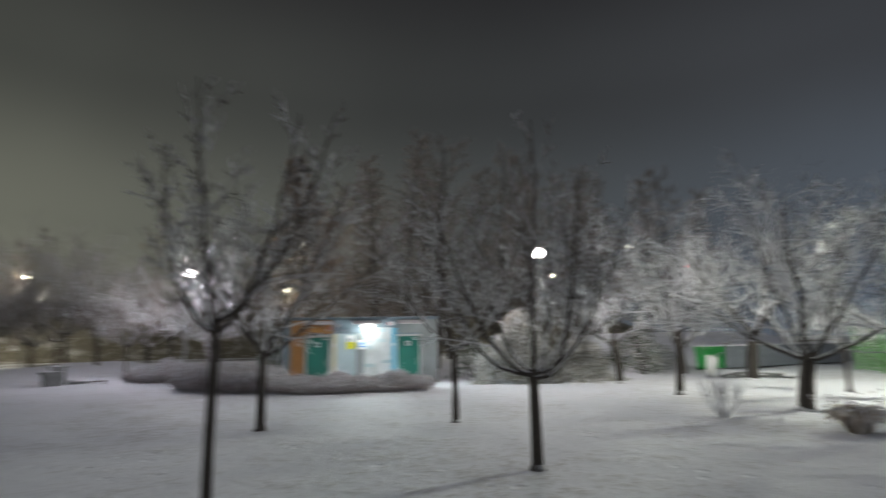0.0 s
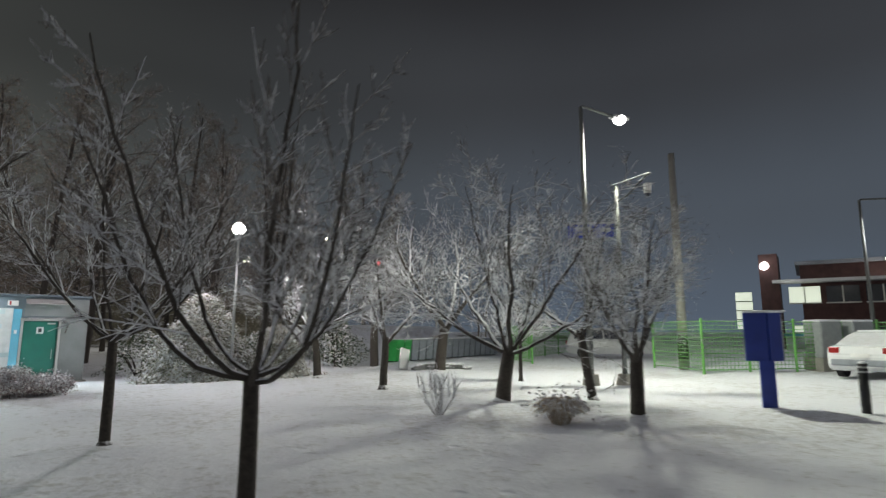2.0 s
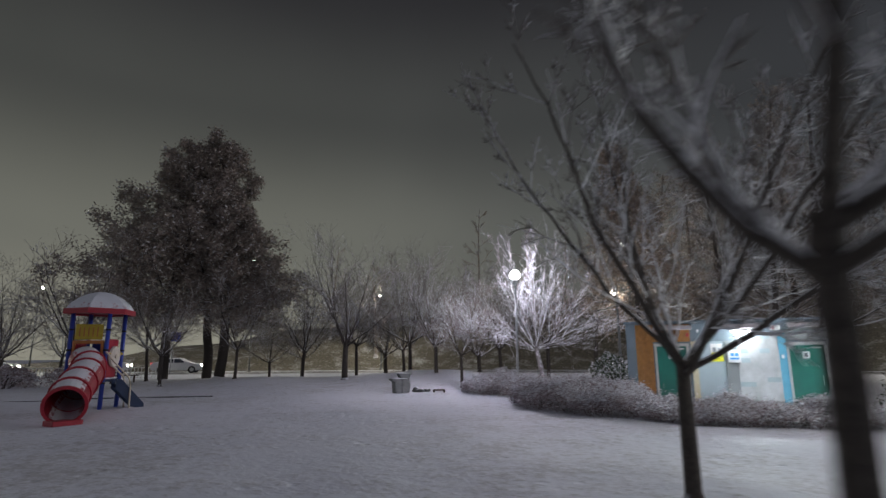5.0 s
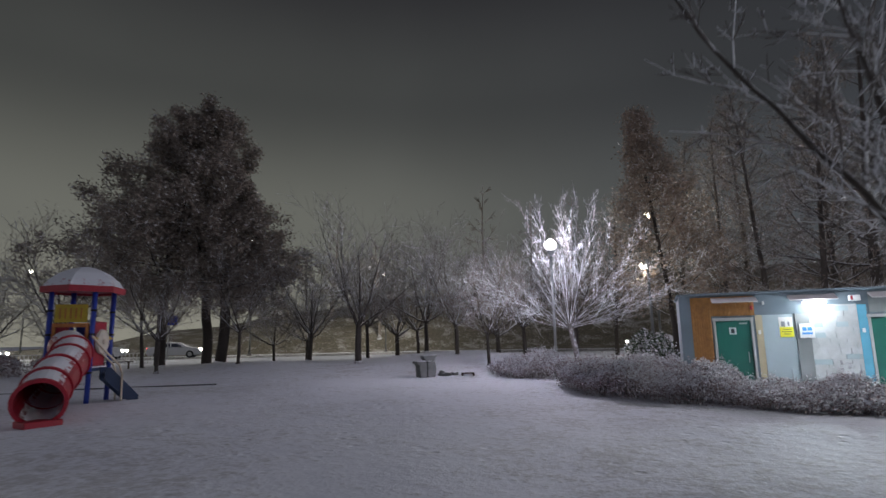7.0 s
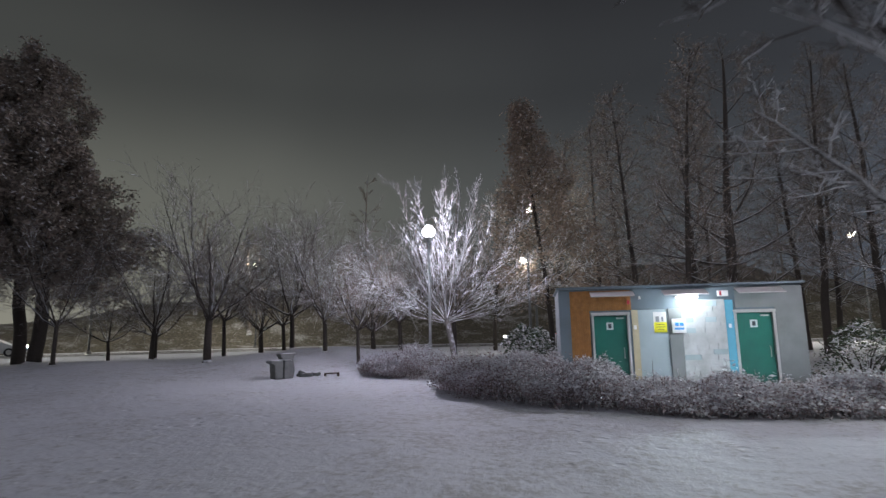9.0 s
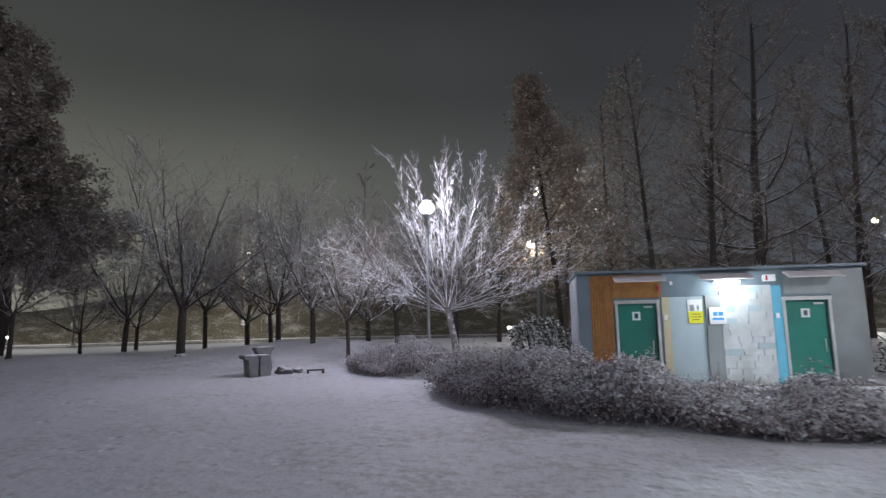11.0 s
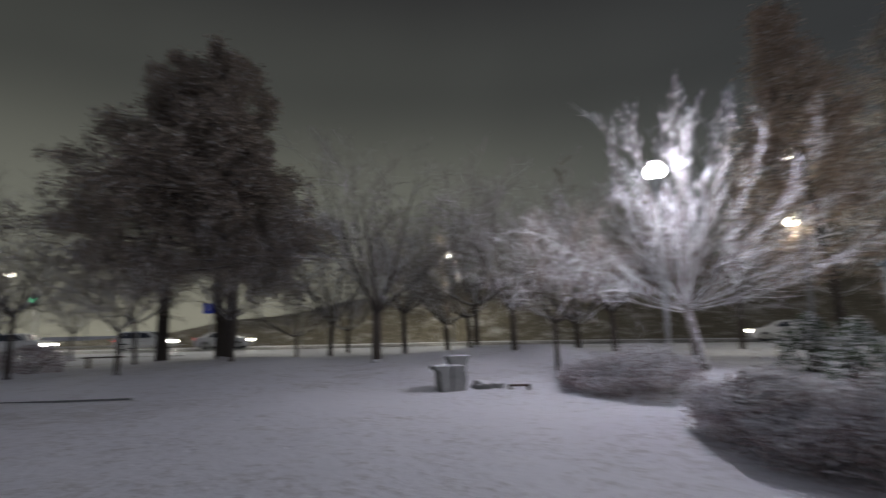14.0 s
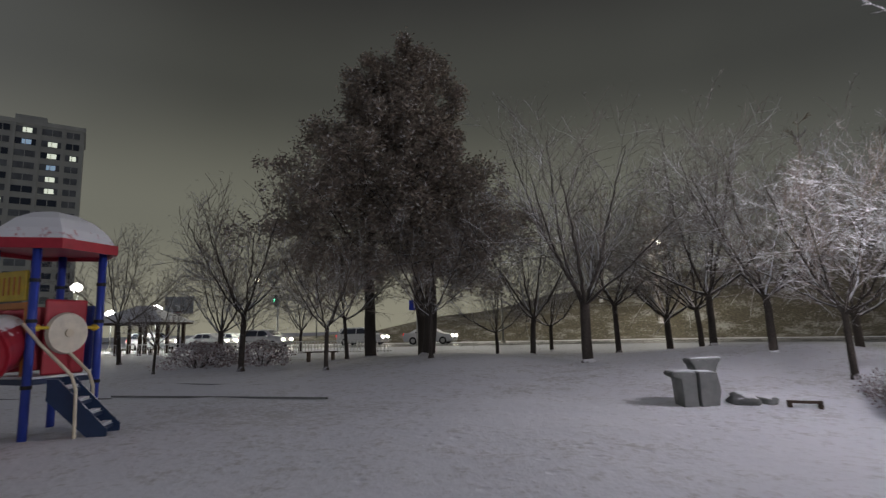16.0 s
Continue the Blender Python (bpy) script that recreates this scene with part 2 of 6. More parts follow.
M_GALV = plain("galvanised_steel", (0.42, 0.43, 0.43), 0.5, 0.25, 0.1, 5.0, dirt=0.2)
M_WHITEPOLE = plain("pale_painted_pole", (0.15, 0.155, 0.15), 0.45, 0.1, 0.08, 5.0, dirt=0.2)
M_MAST = plain("dull_grey_mast_paint", (0.11, 0.115, 0.115), 0.55, 0.0, 0.1, 5.0, dirt=0.3)
M_CONCRETE = plain("weathered_concrete", (0.28, 0.27, 0.245), 0.85, 0.0, 0.15, 3.0, dirt=0.5, bump=0.01)
M_BLUE = plain("blue_play_paint", (0.030, 0.060, 0.36), 0.4, vary=0.1)
M_NAVY = plain("navy_plastic", (0.018, 0.04, 0.10), 0.45, snow=0.55)
M_RED = plain("red_plastic", (0.40, 0.022, 0.040), 0.4, vary=0.12, dirt=0.2)
M_REDSNOW = plain("red_plastic_with_snow", (0.34, 0.020, 0.036), 0.45, vary=0.12, snow=0.55)
M_REDROOF = plain("red_roof_under_snow", (0.40, 0.022, 0.040), 0.45, vary=0.12, snow=0.24)
M_YELLOW = plain("yellow_plastic", (0.62, 0.44, 0.04), 0.45, dirt=0.2)
M_ORANGEPL = plain("orange_plastic", (0.55, 0.20, 0.05), 0.45)
M_CREAM = plain("cream_plastic", (0.70, 0.62, 0.48), 0.45, dirt=0.2)
M_DISC = plain("pale_disc", (0.72, 0.66, 0.55), 0.5, dirt=0.3)
M_SIGNBLUE = plain("deep_blue_sign_paint", (0.012, 0.035, 0.26), 0.4, vary=0.1)
M_STREETBLUE = plain("street_sign_blue", (0.02, 0.05, 0.45), 0.35)
M_WHITE = plain("white_paint", (0.78, 0.78, 0.77), 0.45, vary=0.04, dirt=0.1)
M_CARWHITE = plain("white_car_paint", (0.74, 0.75, 0.76), 0.25, vary=0.03, snow=0.75)
# white car paint toned down, the shade put into the colour
M_CARSHADED = plain("shaded_white_car_paint", (0.48, 0.49, 0.50), 0.3, vary=0.04, snow=0.85)
M_BLACK = plain("black_rubber", (0.015, 0.015, 0.016), 0.7)
M_GREENFENCE = plain("lime_fence_paint", (0.15, 0.40, 0.10), 0.4, snow=0.75)
M_GREENBIN = plain("green_panel", (0.02, 0.30, 0.06), 0.5)
M_GREYPANEL = plain("grey_panel", (0.25, 0.27, 0.30), 0.6, dirt=0.3)
M_BRICK = plain("red_brick", (0.075, 0.036, 0.033), 0.85, vary=0.25, scale=2.0, dirt=0.3)
M_APT = plain("apartment_concrete", (0.52, 0.515, 0.47), 0.85, vary=0.1, scale=0.3, dirt=0.3)
M_WINDARK = plain("dark_window_glass", (0.03, 0.035, 0.05), 0.12)
M_WINCURTAIN = plain("curtained_window", (0.16, 0.165, 0.17), 0.3, vary=0.4, scale=0.4)
M_WINLIT = glow("lit_window", (0.85, 0.93, 0.80), 0.75)
M_WINBLUE = glow("lit_bluish_window", (0.45, 0.65, 0.9), 0.35)
M_LAMP = glow("lamp_glass_white", (1.0, 0.97, 1.0), 14.0)
M_LAMPWARM = glow("lamp_glass_warm", (1.0, 0.95, 0.78), 7.0)
M_HEAD = glow("headlight", (1.0, 0.95, 0.8), 60.0)
M_TAIL = glow("tail_light_lit", (1.0, 0.03, 0.03), 2.0)
M_TAILOFF = plain("tail_light_off", (0.32, 0.02, 0.02), 0.25)
M_GREENSIG = glow("green_signal", (0.1, 1.0, 0.5), 2.5)
M_REDSIG = glow("red_signal", (1.0, 0.06, 0.08), 2.2)
M_WOOD = plain("dark_timber", (0.075, 0.05, 0.035), 0.8, vary=0.3, snow=0.7)
M_ROOFSNOW = plain("snowy_roof", (0.35, 0.33, 0.33), 0.7, snow=0.05)
M_HUT = plain("blue_grey_panel", (0.135, 0.175, 0.205), 0.55, vary=0.1, scale=1.2, dirt=0.25)
M_HUTSIDE = plain("pale_ribbed_panel", (0.30, 0.32, 0.33), 0.6, vary=0.1, dirt=0.25)
M_HUTGREY = plain("grey_cement_panel", (0.20, 0.215, 0.215), 0.7, vary=0.12, scale=1.5, dirt=0.4)
M_HUTPALE = plain("pale_blue_grey_panel", (0.36, 0.44, 0.47), 0.55, vary=0.08, scale=1.5, dirt=0.3)
M_HUTCREAM = plain("cream_panel", (0.52, 0.46, 0.30), 0.6, vary=0.08)
M_HUTBLUE = plain("sky_blue_panel", (0.10, 0.36, 0.50), 0.5, vary=0.08)
M_SLAT = plain("orange_timber_slat", (0.34, 0.155, 0.040), 0.6, vary=0.22, scale=8.0)
M_DOORGREEN = plain("green_door_paint", (0.008, 0.13, 0.095), 0.4, vary=0.1, scale=2.0, dirt=0.2)
M_ALU = plain("brushed_aluminium", (0.55, 0.55, 0.53), 0.35, 0.6, 0.06)
M_STONE = plain("pale_stone_tile", (0.50, 0.52, 0.52), 0.7, vary=0.25, scale=2.2, bump=0.01)
M_AWNING = plain("pale_awning_sheet", (0.50, 0.47, 0.47), 0.5, vary=0.08)
M_SIGNYELLOW = plain("yellow_notice", (0.75, 0.72, 0.03), 0.5, vary=0.03)
M_PICTO = plain("dark_print", (0.05, 0.05, 0.06), 0.6)
M_LIGHTBLUE = plain("blue_print", (0.05, 0.28, 0.65), 0.5)
M_GRANITE = plain("grey_granite", (0.17, 0.175, 0.17), 0.8, vary=0.2, scale=5.0, snow=0.6)


# ---- mesh helpers ----
def part(name, bm, mat, parent=None, label="", smooth=False):
    me = bpy.data.meshes.new(name)
    bm.to_mesh(me)
    bm.free()
    return mesh_part(name, me, mat, parent, label, smooth)


def mesh_part(name, me, mat, parent=None, label="", smooth=False):
    for m in (mat if isinstance(mat, (list, tuple)) else [mat]):
        me.materials.append(m)
    if smooth:
        me.polygons.foreach_set("use_smooth", [True] * len(me.polygons))
    ob = new(name, me)
    if parent:
        ob.parent = parent
    if label:
        tagged(ob, label)
    return ob


def empty(name, m, label, category, group="", kind=""):
    ob = new(name)
    ob.empty_display_size = 0.2
    ob.matrix_basis = m
    return tagged(ob, label, category, group, kind)


def box(bm, c, s, bevel=0.0, m=None):
    mat = Matrix.Translation(c) @ Matrix.Diagonal((*s, 1))
    if m:
        mat = m @ mat
    r = bmesh.ops.create_cube(bm, size=1.0, matrix=mat)
    if bevel:
        edges = list({e for v in r["verts"] for e in v.link_edges})
        bmesh.ops.bevel(bm, geom=edges, offset=bevel, segments=2, affect="EDGES", profile=0.5)
    return bm


def boxes(*items, bevel=0.0):
    bm = bmesh.new()
    for c, s in items:
        box(bm, c, s, bevel)
    return bm


def cyl(bm, a, b, r1, r2=None, sides=12, caps=True):
    a, b = Vector(a), Vector(b)
    r2 = r1 if r2 is None else r2
    d = b - a
    m = Matrix.Translation((a + b) / 2) @ d.to_track_quat("Z", "Y").to_matrix().to_4x4()
    bmesh.ops.create_cone(bm, cap_ends=caps, segments=sides, radius1=r1, radius2=r2, depth=d.length, matrix=m)
    return bm


def rod(a, b, r1, r2=None, sides=12):
    return cyl(bmesh.new(), a, b, r1, r2, sides)


def pipe(points, r, sides=8):
    """One bent tube through the points."""
    v, f = [], []
    tube(v, f, [Vector(p) for p in points], [r] * len(points), sides)
    me = bpy.data.meshes.new("pipe")
    me.from_pydata(v, [], f)
    return me


def tube(v, f, pts, radii, sides, cap=False):
    base = len(v)
    n = len(pts)
    side = None
    for i, p in enumerate(pts):
        d = (pts[min(i + 1, n - 1)] - pts[max(i - 1, 0)])
        if d.length < 1e-6:
            d = Vector((0, 0, 1))
        d.normalize()
        if side is None:
            side = d.orthogonal().normalized()
        side = (side - d * side.dot(d))
        side = side.normalized() if side.length > 1e-5 else d.orthogonal().normalized()
        up = d.cross(side)
        for k in range(sides):
            a = 2 * math.pi * k / sides
            v.append(p + (side * math.cos(a) + up * math.sin(a)) * radii[i])
    for i in range(n - 1):
        for k in range(sides):
            k2 = (k + 1) % sides
            f.append((base + i * sides + k, base + i * sides + k2, base + (i + 1) * sides + k2, base + (i + 1) * sides + k))
    if cap:
        f.append(tuple(base + (n - 1) * sides + k for k in range(sides)))


# ---- ground ----
ROAD = [(-145.0, -62.0), (-88.0, -4.0), (-50.5, 36.0), (-34.0, 51.0), (-10.0, 59.5), (25.0, 64.0), (130.0, 68.0)]


def smooth_line(pts, steps=8):
    out = []
    p = [Vector((2 * pts[0][0] - pts[1][0], 2 * pts[0][1] - pts[1][1]))] + [Vector(q) for q in pts]
    p.append(2 * p[-1] - p[-2])
    for i in range(1, len(p) - 2):
        for k in range(steps):
            t = k / steps
            a, b, c, d = p[i - 1], p[i], p[i + 1], p[i + 2]
            out.append(0.5 * (2 * b + (c - a) * t + (2 * a - 5 * b + 4 * c - d) * t * t + (3 * b - a - 3 * c + d) * t ** 3))
    out.append(p[-2])
    return out


ROADLINE = smooth_line(ROAD)
_rp = np.array([tuple(p) for p in ROADLINE])


def road_side(x, y):
    """Signed distance from the road's middle, positive on its far side."""
    x, y = np.asarray(x, float), np.asarray(y, float)
    best, sign = np.full(x.shape, 1e9), np.zeros(x.shape)
    for a, b in zip(_rp[:-1], _rp[1:]):
        d = b - a
        t = np.clip(((x - a[0]) * d[0] + (y - a[1]) * d[1]) / (d @ d), 0, 1)
        ex, ey = x - a[0] - t * d[0], y - a[1] - t * d[1]
        r = np.hypot(ex, ey)
        s = np.where(d[0] * ey - d[1] * ex > 0, 1.0, -1.0)
        sign = np.where(r < best, s, sign)
        best = np.minimum(best, r)
    return best * sign


def step(x, a, b):
    t = np.clip((np.asarray(x, float) - a) / (b - a), 0, 1)
    return t * t * (3 - 2 * t)


def height(x, y):
    x, y = np.asarray(x, float), np.asarray(y, float)
    z = 0.76 * np.exp(-(((x + 18.0) / 5.5) ** 2 + ((y - 28.5) / 4.0) ** 2))
    z = z + 0.40 * np.exp(-(((x + 27.0) / 7.0) ** 2 + ((y - 23.5) / 4.5) ** 2))
    z = z - 0.30 * step(y, 19.0, 23.0) * (1 - step(x, 2.0, 6.0)) * step(x, -10.5, -8.0) * (1 - step(y, 34, 42))
    near = 1 - step(np.hypot(x + 8, y - 12), 40, 60)
    z = z + near * (0.035 * np.sin(x * 0.9 + 0.4 * y) * np.sin(y * 0.7 - 0.3 * x) + 0.02 * np.sin(2.3 * x + 1.1) * np.sin(1.9 * y))
    s = road_side(x, y)
    z = z * (1 - step(s, -9.0, -5.5)) + 0.05 * step(s, -9.0, -5.5)
    return z


def ground_z(x, y):
    return float(height(np.array([x]), np.array([y]))[0])


def sheet(name, xs, ys, fn, mat, keep=None):
    gx, gy = np.meshgrid(xs, ys)
    gz = fn(gx, gy)
    v = np.stack([gx, gy, gz], -1).reshape(-1, 3)
    nx, ny = len(xs), len(ys)
    i = np.arange((ny - 1) * nx).reshape(ny - 1, nx)[:, :-1].ravel()
    f = np.stack([i, i + 1, i + nx + 1, i + nx], -1)
    if keep is not None:
        k = keep(gx, gy).ravel()
        f = f[k[f].all(1)]
    me = bpy.data.meshes.new(name)
    me.from_pydata(v.tolist(), [], f.tolist())
    return mesh_part(name, me, mat, smooth=True)


def spread(lo, hi, fine, far, grow=1.35):
    out, s, p = [], fine, hi
    mid = list(np.arange(lo, hi, fine))
    while p < far:
        out.append(p)
        s *= grow
        p += s
    right = out + [far]
    left, s, p = [], fine, lo - fine
    while p > -far:
        left.append(p)
        s *= grow
        p -= s
    return np.array([-far] + left[::-1] + mid + right)


ground = sheet("ground", spread(-46, 30, 0.35, 1500), spread(-6, 60, 0.35, 1500), height, M_GROUND)
tagged(ground, "thin snow over a park lawn with dry grass showing through", "ground", kind="structure")


def ribbon(name, line, offset, width, lift, mat, label, category):
    v, f = [], []
    for i, p in enumerate(line):
        d = (line[min(i + 1, len(line) - 1)] - line[max(i - 1, 0)]).normalized()
        nrm = Vector((-d.y, d.x))
        for w in (offset - width / 2, offset + width / 2):
            v.append((p.x + nrm.x * w, p.y + nrm.y * w, lift))
        if i:
            b = 2 * i
            f.append((b - 2, b - 1, b + 1, b))
    me = bpy.data.meshes.new(name)
    me.from_pydata(v, [], f)
    for poly in me.polygons:
        if poly.normal.z < 0:
            poly.flip()
    return tagged(mesh_part(name, me, mat), label, category, kind="structure")


ribbon("road", ROADLINE, 0.0, 9.0, 0.075, M_ROAD, "wet asphalt road with grey slush between the wheel tracks", "road")


def bank_height(x, y):
    s = road_side(x, y)
    return height(x, y) - 0.3 + (8.5 * step(s, 6.0, 26.0) + 8.0 * step(s, 26.0, 90.0)) * (1 - step(x, 8.0, 45.0)) * step(x, -95.0, -42.0) + 0.5 * np.sin(0.31 * x) * np.sin(0.27 * y + 1) * step(s, 8, 14)


def bank_keep(x, y):
    s = road_side(x, y)
    return (s > 5.0) & (s < 120)


bank = sheet("embankment", np.arange(-170, 130, 2.0), np.arange(-60, 190, 2.0), bank_height, M_BANK, bank_keep)
tagged(bank, "steep roadside bank of dry brown grass with patchy snow", "embankment", kind="structure")


# ---- trees ----
class Grower:
    def __init__(self, seed, spec):
        self.rng = random.Random(seed)
        self.spec = spec
        self.tv, self.tf, self.cv, self.cf, self.tips, self.nodes = [], [], [], [], [], []

    def jit(self, k):
        r = self.rng
        return Vector((r.uniform(-k, k), r.uniform(-k, k), r.uniform(-k, k)))

    def limb(self, p, d, length, r0, r1, level, lift, wob):
        """One bending limb; returns its points and directions."""
        steps = max(3 if level < 3 else 2, int(length / (0.22 + 0.05 * (3 - level)) * self.spec.get("detail", 1.0)))
        pts, dirs = [p.copy()], [d.copy()]
        for _ in range(steps):
            d = (d + self.jit(wob) + Vector((0, 0, lift))).normalized()
            p = p + d * (length / steps)
            pts.append(p.copy())
            dirs.append(d.copy())
        radii = [r0 + (r1 - r0) * i / steps for i in range(steps + 1)]
        sides = (8, 6, 4, 3, 3)[min(level, 4)]
        if level <= 1:
            tube(self.tv, self.tf, pts, radii, sides)
        else:
            tube(self.cv, self.cf, pts, radii, sides)
            self.nodes += pts[1:]
        return pts, dirs, radii

    def arch(self, p, a, turn0, turn1, fade, length, r0, r1):
        """A bough that leaves the fork sideways and bends up, then runs on at a steady slant."""
        steps = max(8, int(length / 0.2))
        pts, dirs = [p.copy()], []
        bend = self.jit(0.05)
        for i in range(steps + 1):
            th = radians(turn0 * math.exp(-fade * i / steps) + turn1)
            d = (Vector((math.sin(th) * math.cos(a), math.sin(th) * math.sin(a), math.cos(th))) + self.jit(self.spec["wobble"] * 0.6) + bend * (i / steps)).normalized()
            dirs.append(d)
            if i < steps:
                p = p + d * (length / steps)
                pts.append(p.copy())
        radii = [r1 + (r0 - r1) * (1 - i / steps) ** 0.8 for i in range(steps + 1)]
        tube(self.tv, self.tf, pts, radii, 7)
        return pts, dirs, radii

    def sprout(self, pts, dirs, radii, length, level):
        s, r = self.spec, self.rng
        if level > s["levels"]:
            self.tips.append((pts[-1], dirs[-1]))
            return
        count = s["count"][min(level, len(s["count"]) - 1)]
        n = len(pts)
        for k in range(count):
            t = 0.22 + 0.78 * (k + r.random()) / count
            i = min(n - 1, max(1, int(t * (n - 1))))
            d = dirs[i]
            side = d.orthogonal().normalized()
            side.rotate(Matrix.Rotation(r.uniform(0, 2 * math.pi), 3, d))
            spread_ = r.uniform(*s["spread"])
            nd = (d * math.cos(spread_) + side * math.sin(spread_)).normalized()
            nd = (nd + Vector((0, 0, s["rise"]))).normalized()
            ln = length * r.uniform(*s["ratio"]) * (1.1 - s.get("shrink", 0.45) * t)
            rr = max(s["twig"], radii[i] * s.get("thin", 0.5))
            p2, d2, r2 = self.limb(pts[i], nd, ln, rr, max(s["twig"] * 0.7, rr * 0.35), level, s["lift"], s["wobble"])
            self.sprout(p2, d2, r2, ln, level + 1)

    def grow(self):
        s, r = self.spec, self.rng
        p, d = Vector((0, 0, -0.12)), Vector((s.get("lean", 0) + 0.0, s.get("lean_y", 0), 1)).normalized()
        pts, dirs, radii = self.limb(p, d, s["fork"] + 0.12, s["radius"], s["radius"] * 0.82, 0, 0.02, s.get("trunk_wobble", 0.03))
        # flared foot
        tube(self.tv, self.tf, [Vector((0, 0, -0.15)), Vector((0, 0, 0.0)), pts[1].lerp(pts[0], 0.55)], [s["radius"] * 1.75, s["radius"] * 1.4, s["radius"] * 1.0], 8)
        if s.get("leader"):
            pts, dirs, radii = self.limb(pts[-1], dirs[-1], s["leader"], s["radius"] * 0.82, s["radius"] * 0.18, 0, 0.03, 0.03)
            for k in range(s["boughs"]):
                t = (k + r.random()) / s["boughs"]
                i = min(len(pts) - 1, int(t * (len(pts) - 1)))
                a = k * 2.4 + r.uniform(-0.4, 0.4)
                nd = Vector((math.cos(a), math.sin(a), s["bough_up"] + 0.5 * t)).normalized()
                ln = s["bough"] * (1.0 - s.get("taper", 0.72) * t) * r.uniform(0.75, 1.15)
                rr = max(s["twig"] * 1.5, radii[i] * s.get("limb_r", 0.5))
                p2, d2, r2 = self.limb(pts[i], nd, ln, rr, s["twig"], 1, s["lift"], s["wobble"])
                self.sprout(p2, d2, r2, ln, 2)
        elif s.get("turn1"):
            for k in range(s["boughs"]):
                a = k * 2.39996 + r.uniform(-0.25, 0.25)
                t1 = s["turn1"][0] + (s["turn1"][1] - s["turn1"][0]) * ((k * 0.7549 + r.uniform(-0.08, 0.08)) % 1.0)
                ln = s["bough"] * r.uniform(0.85, 1.1) * (1 - s.get("round", 0.0) * t1 / 60)
                rr = s["radius"] * r.uniform(*s["bough_r"])
                p2, d2, r2 = self.arch(pts[-1] - Vector((0, 0, r.uniform(0, 0.12) * s["fork"])), a, r.uniform(*s["turn0"]), t1, s["fade"], ln, rr, s["twig"] * 1.2)
                self.sprout(p2, d2, r2, ln, 2)
        else:
            for k in range(s["boughs"]):
                a = k * 2 * math.pi / s["boughs"] + r.uniform(-0.35, 0.35)
                out = r.uniform(*s["open"])
                nd = Vector((math.cos(a) * out, math.sin(a) * out, 1.0 if out < 3 else 0.6)).normalized()
                ln = s["bough"] * r.uniform(0.75, 1.1)
                rr = s["radius"] * r.uniform(*s.get("bough_r", (0.40, 0.55)))
                p2, d2, r2 = self.limb(pts[-1] - Vector((0, 0, r.uniform(0, 0.18) * s["fork"])), nd, ln, rr, s["twig"] * 1.3, 1, s.get("bough_lift", s["lift"] * 1.3), s["wobble"] * 0.7)
                self.sprout(p2, d2, r2, ln, 2)
        return self


def as_mesh(name, v, f):
    me = bpy.data.meshes.new(name)
    me.from_pydata([tuple(p) for p in v], [], f)
    return me


def make_tree(name, place, spec, seed, label, category="tree", group="", twigs=None, barkm=None):
    g = Grower(seed, spec).grow()
    x, y = place
    ob = empty(name, pose(x, y, ground_z(x, y), 0, 0, spec.get("turn", 0)), label, category, group)
    mesh_part("trunk", as_mesh("trunk", g.tv, g.tf), barkm or M_BARK, ob, smooth=True)
    if g.cv:
        mesh_part("crown", as_mesh("crown", g.cv, g.cf), twigs or M_TWIG, ob, "bare twigs lined with snow", smooth=False)
        if spec.get("sprays"):
            tagged(mesh_part("twig_mass", leaf_cloud(g.nodes + [p for p, d in g.tips], spec["sprays"], spec.get("spray_w", 0.014), spec.get("spray_out", 0.16), seed + 900, 0.8, spec.get("spray_l", 22)), twigs or M_TWIG, ob, "haze of thin snowy twigs"), kind="stuff")
    return ob, g


def leaf_cloud(points, count, size, scatter, seed, flat=0.4, long=1.6):
    """Small leaf blades scattered round the points."""
    rng = np.random.default_rng(seed)
    pts = np.array([tuple(p) for p in points])
    c = pts[rng.integers(0, len(pts), count)] + rng.normal(0, scatter, (count, 3))
    a = rng.normal(0, 1, (count, 3))
    a[:, 2] *= flat
    a /= np.linalg.norm(a, axis=1)[:, None]
    b = np.cross(a, rng.normal(0, 1, (count, 3)))
    b /= np.linalg.norm(b, axis=1)[:, None] + 1e-9
    s = size * rng.uniform(0.6, 1.4, (count, 1))
    a, b = a * s * long * 0.5, b * s * 0.5
    v = np.stack([c - a, c + b * 0.8, c + a, c - b * 0.8], 1).reshape(-1, 3)
    f = np.arange(count * 4).reshape(-1, 4)
    me = bpy.data.meshes.new("leaves")
    me.from_pydata(v.tolist(), [], f.tolist())
    return me


VASE = dict(fork=1.2, radius=0.072, boughs=8, bough=3.3, bough_r=(0.27, 0.38), turn0=(35, 70), turn1=(4, 20), fade=5.0, levels=4, count=[0, 0, 12, 7, 5],
            spread=(0.4, 0.95), ratio=(0.22, 0.42), shrink=0.55, rise=0.10, lift=0.03, wobble=0.19, twig=0.0046, thin=0.52, trunk_wobble=0.015)


def vase(**kw):
    return dict(VASE, **kw)


BARE = "young bare tree, dark trunk and snow-lined branches"
make_tree("tree", (1.30, 6.93), vase(fork=1.12, bough=2.8, boughs=9, turn=20, turn0=(40, 70), turn1=(3, 22)), 11, "young bare tree, forked low, snow-lined upright boughs", "tree", "young lawn trees")
make_tree("tree", (0.33, 10.95), vase(fork=1.40, bough=2.9, radius=0.07, turn=60, turn0=(20, 45), turn1=(5, 38), fade=4.0), 12, BARE, "tree", "young lawn trees")
make_tree("tree", (-3.0, 9.95), vase(fork=1.30, bough=3.6, radius=0.08, boughs=10, turn=150, turn0=(5, 22), turn1=(10, 58), fade=3.0, bough_r=(0.28, 0.42), ratio=(0.24, 0.46)), 13, BARE, "tree", "young lawn trees")
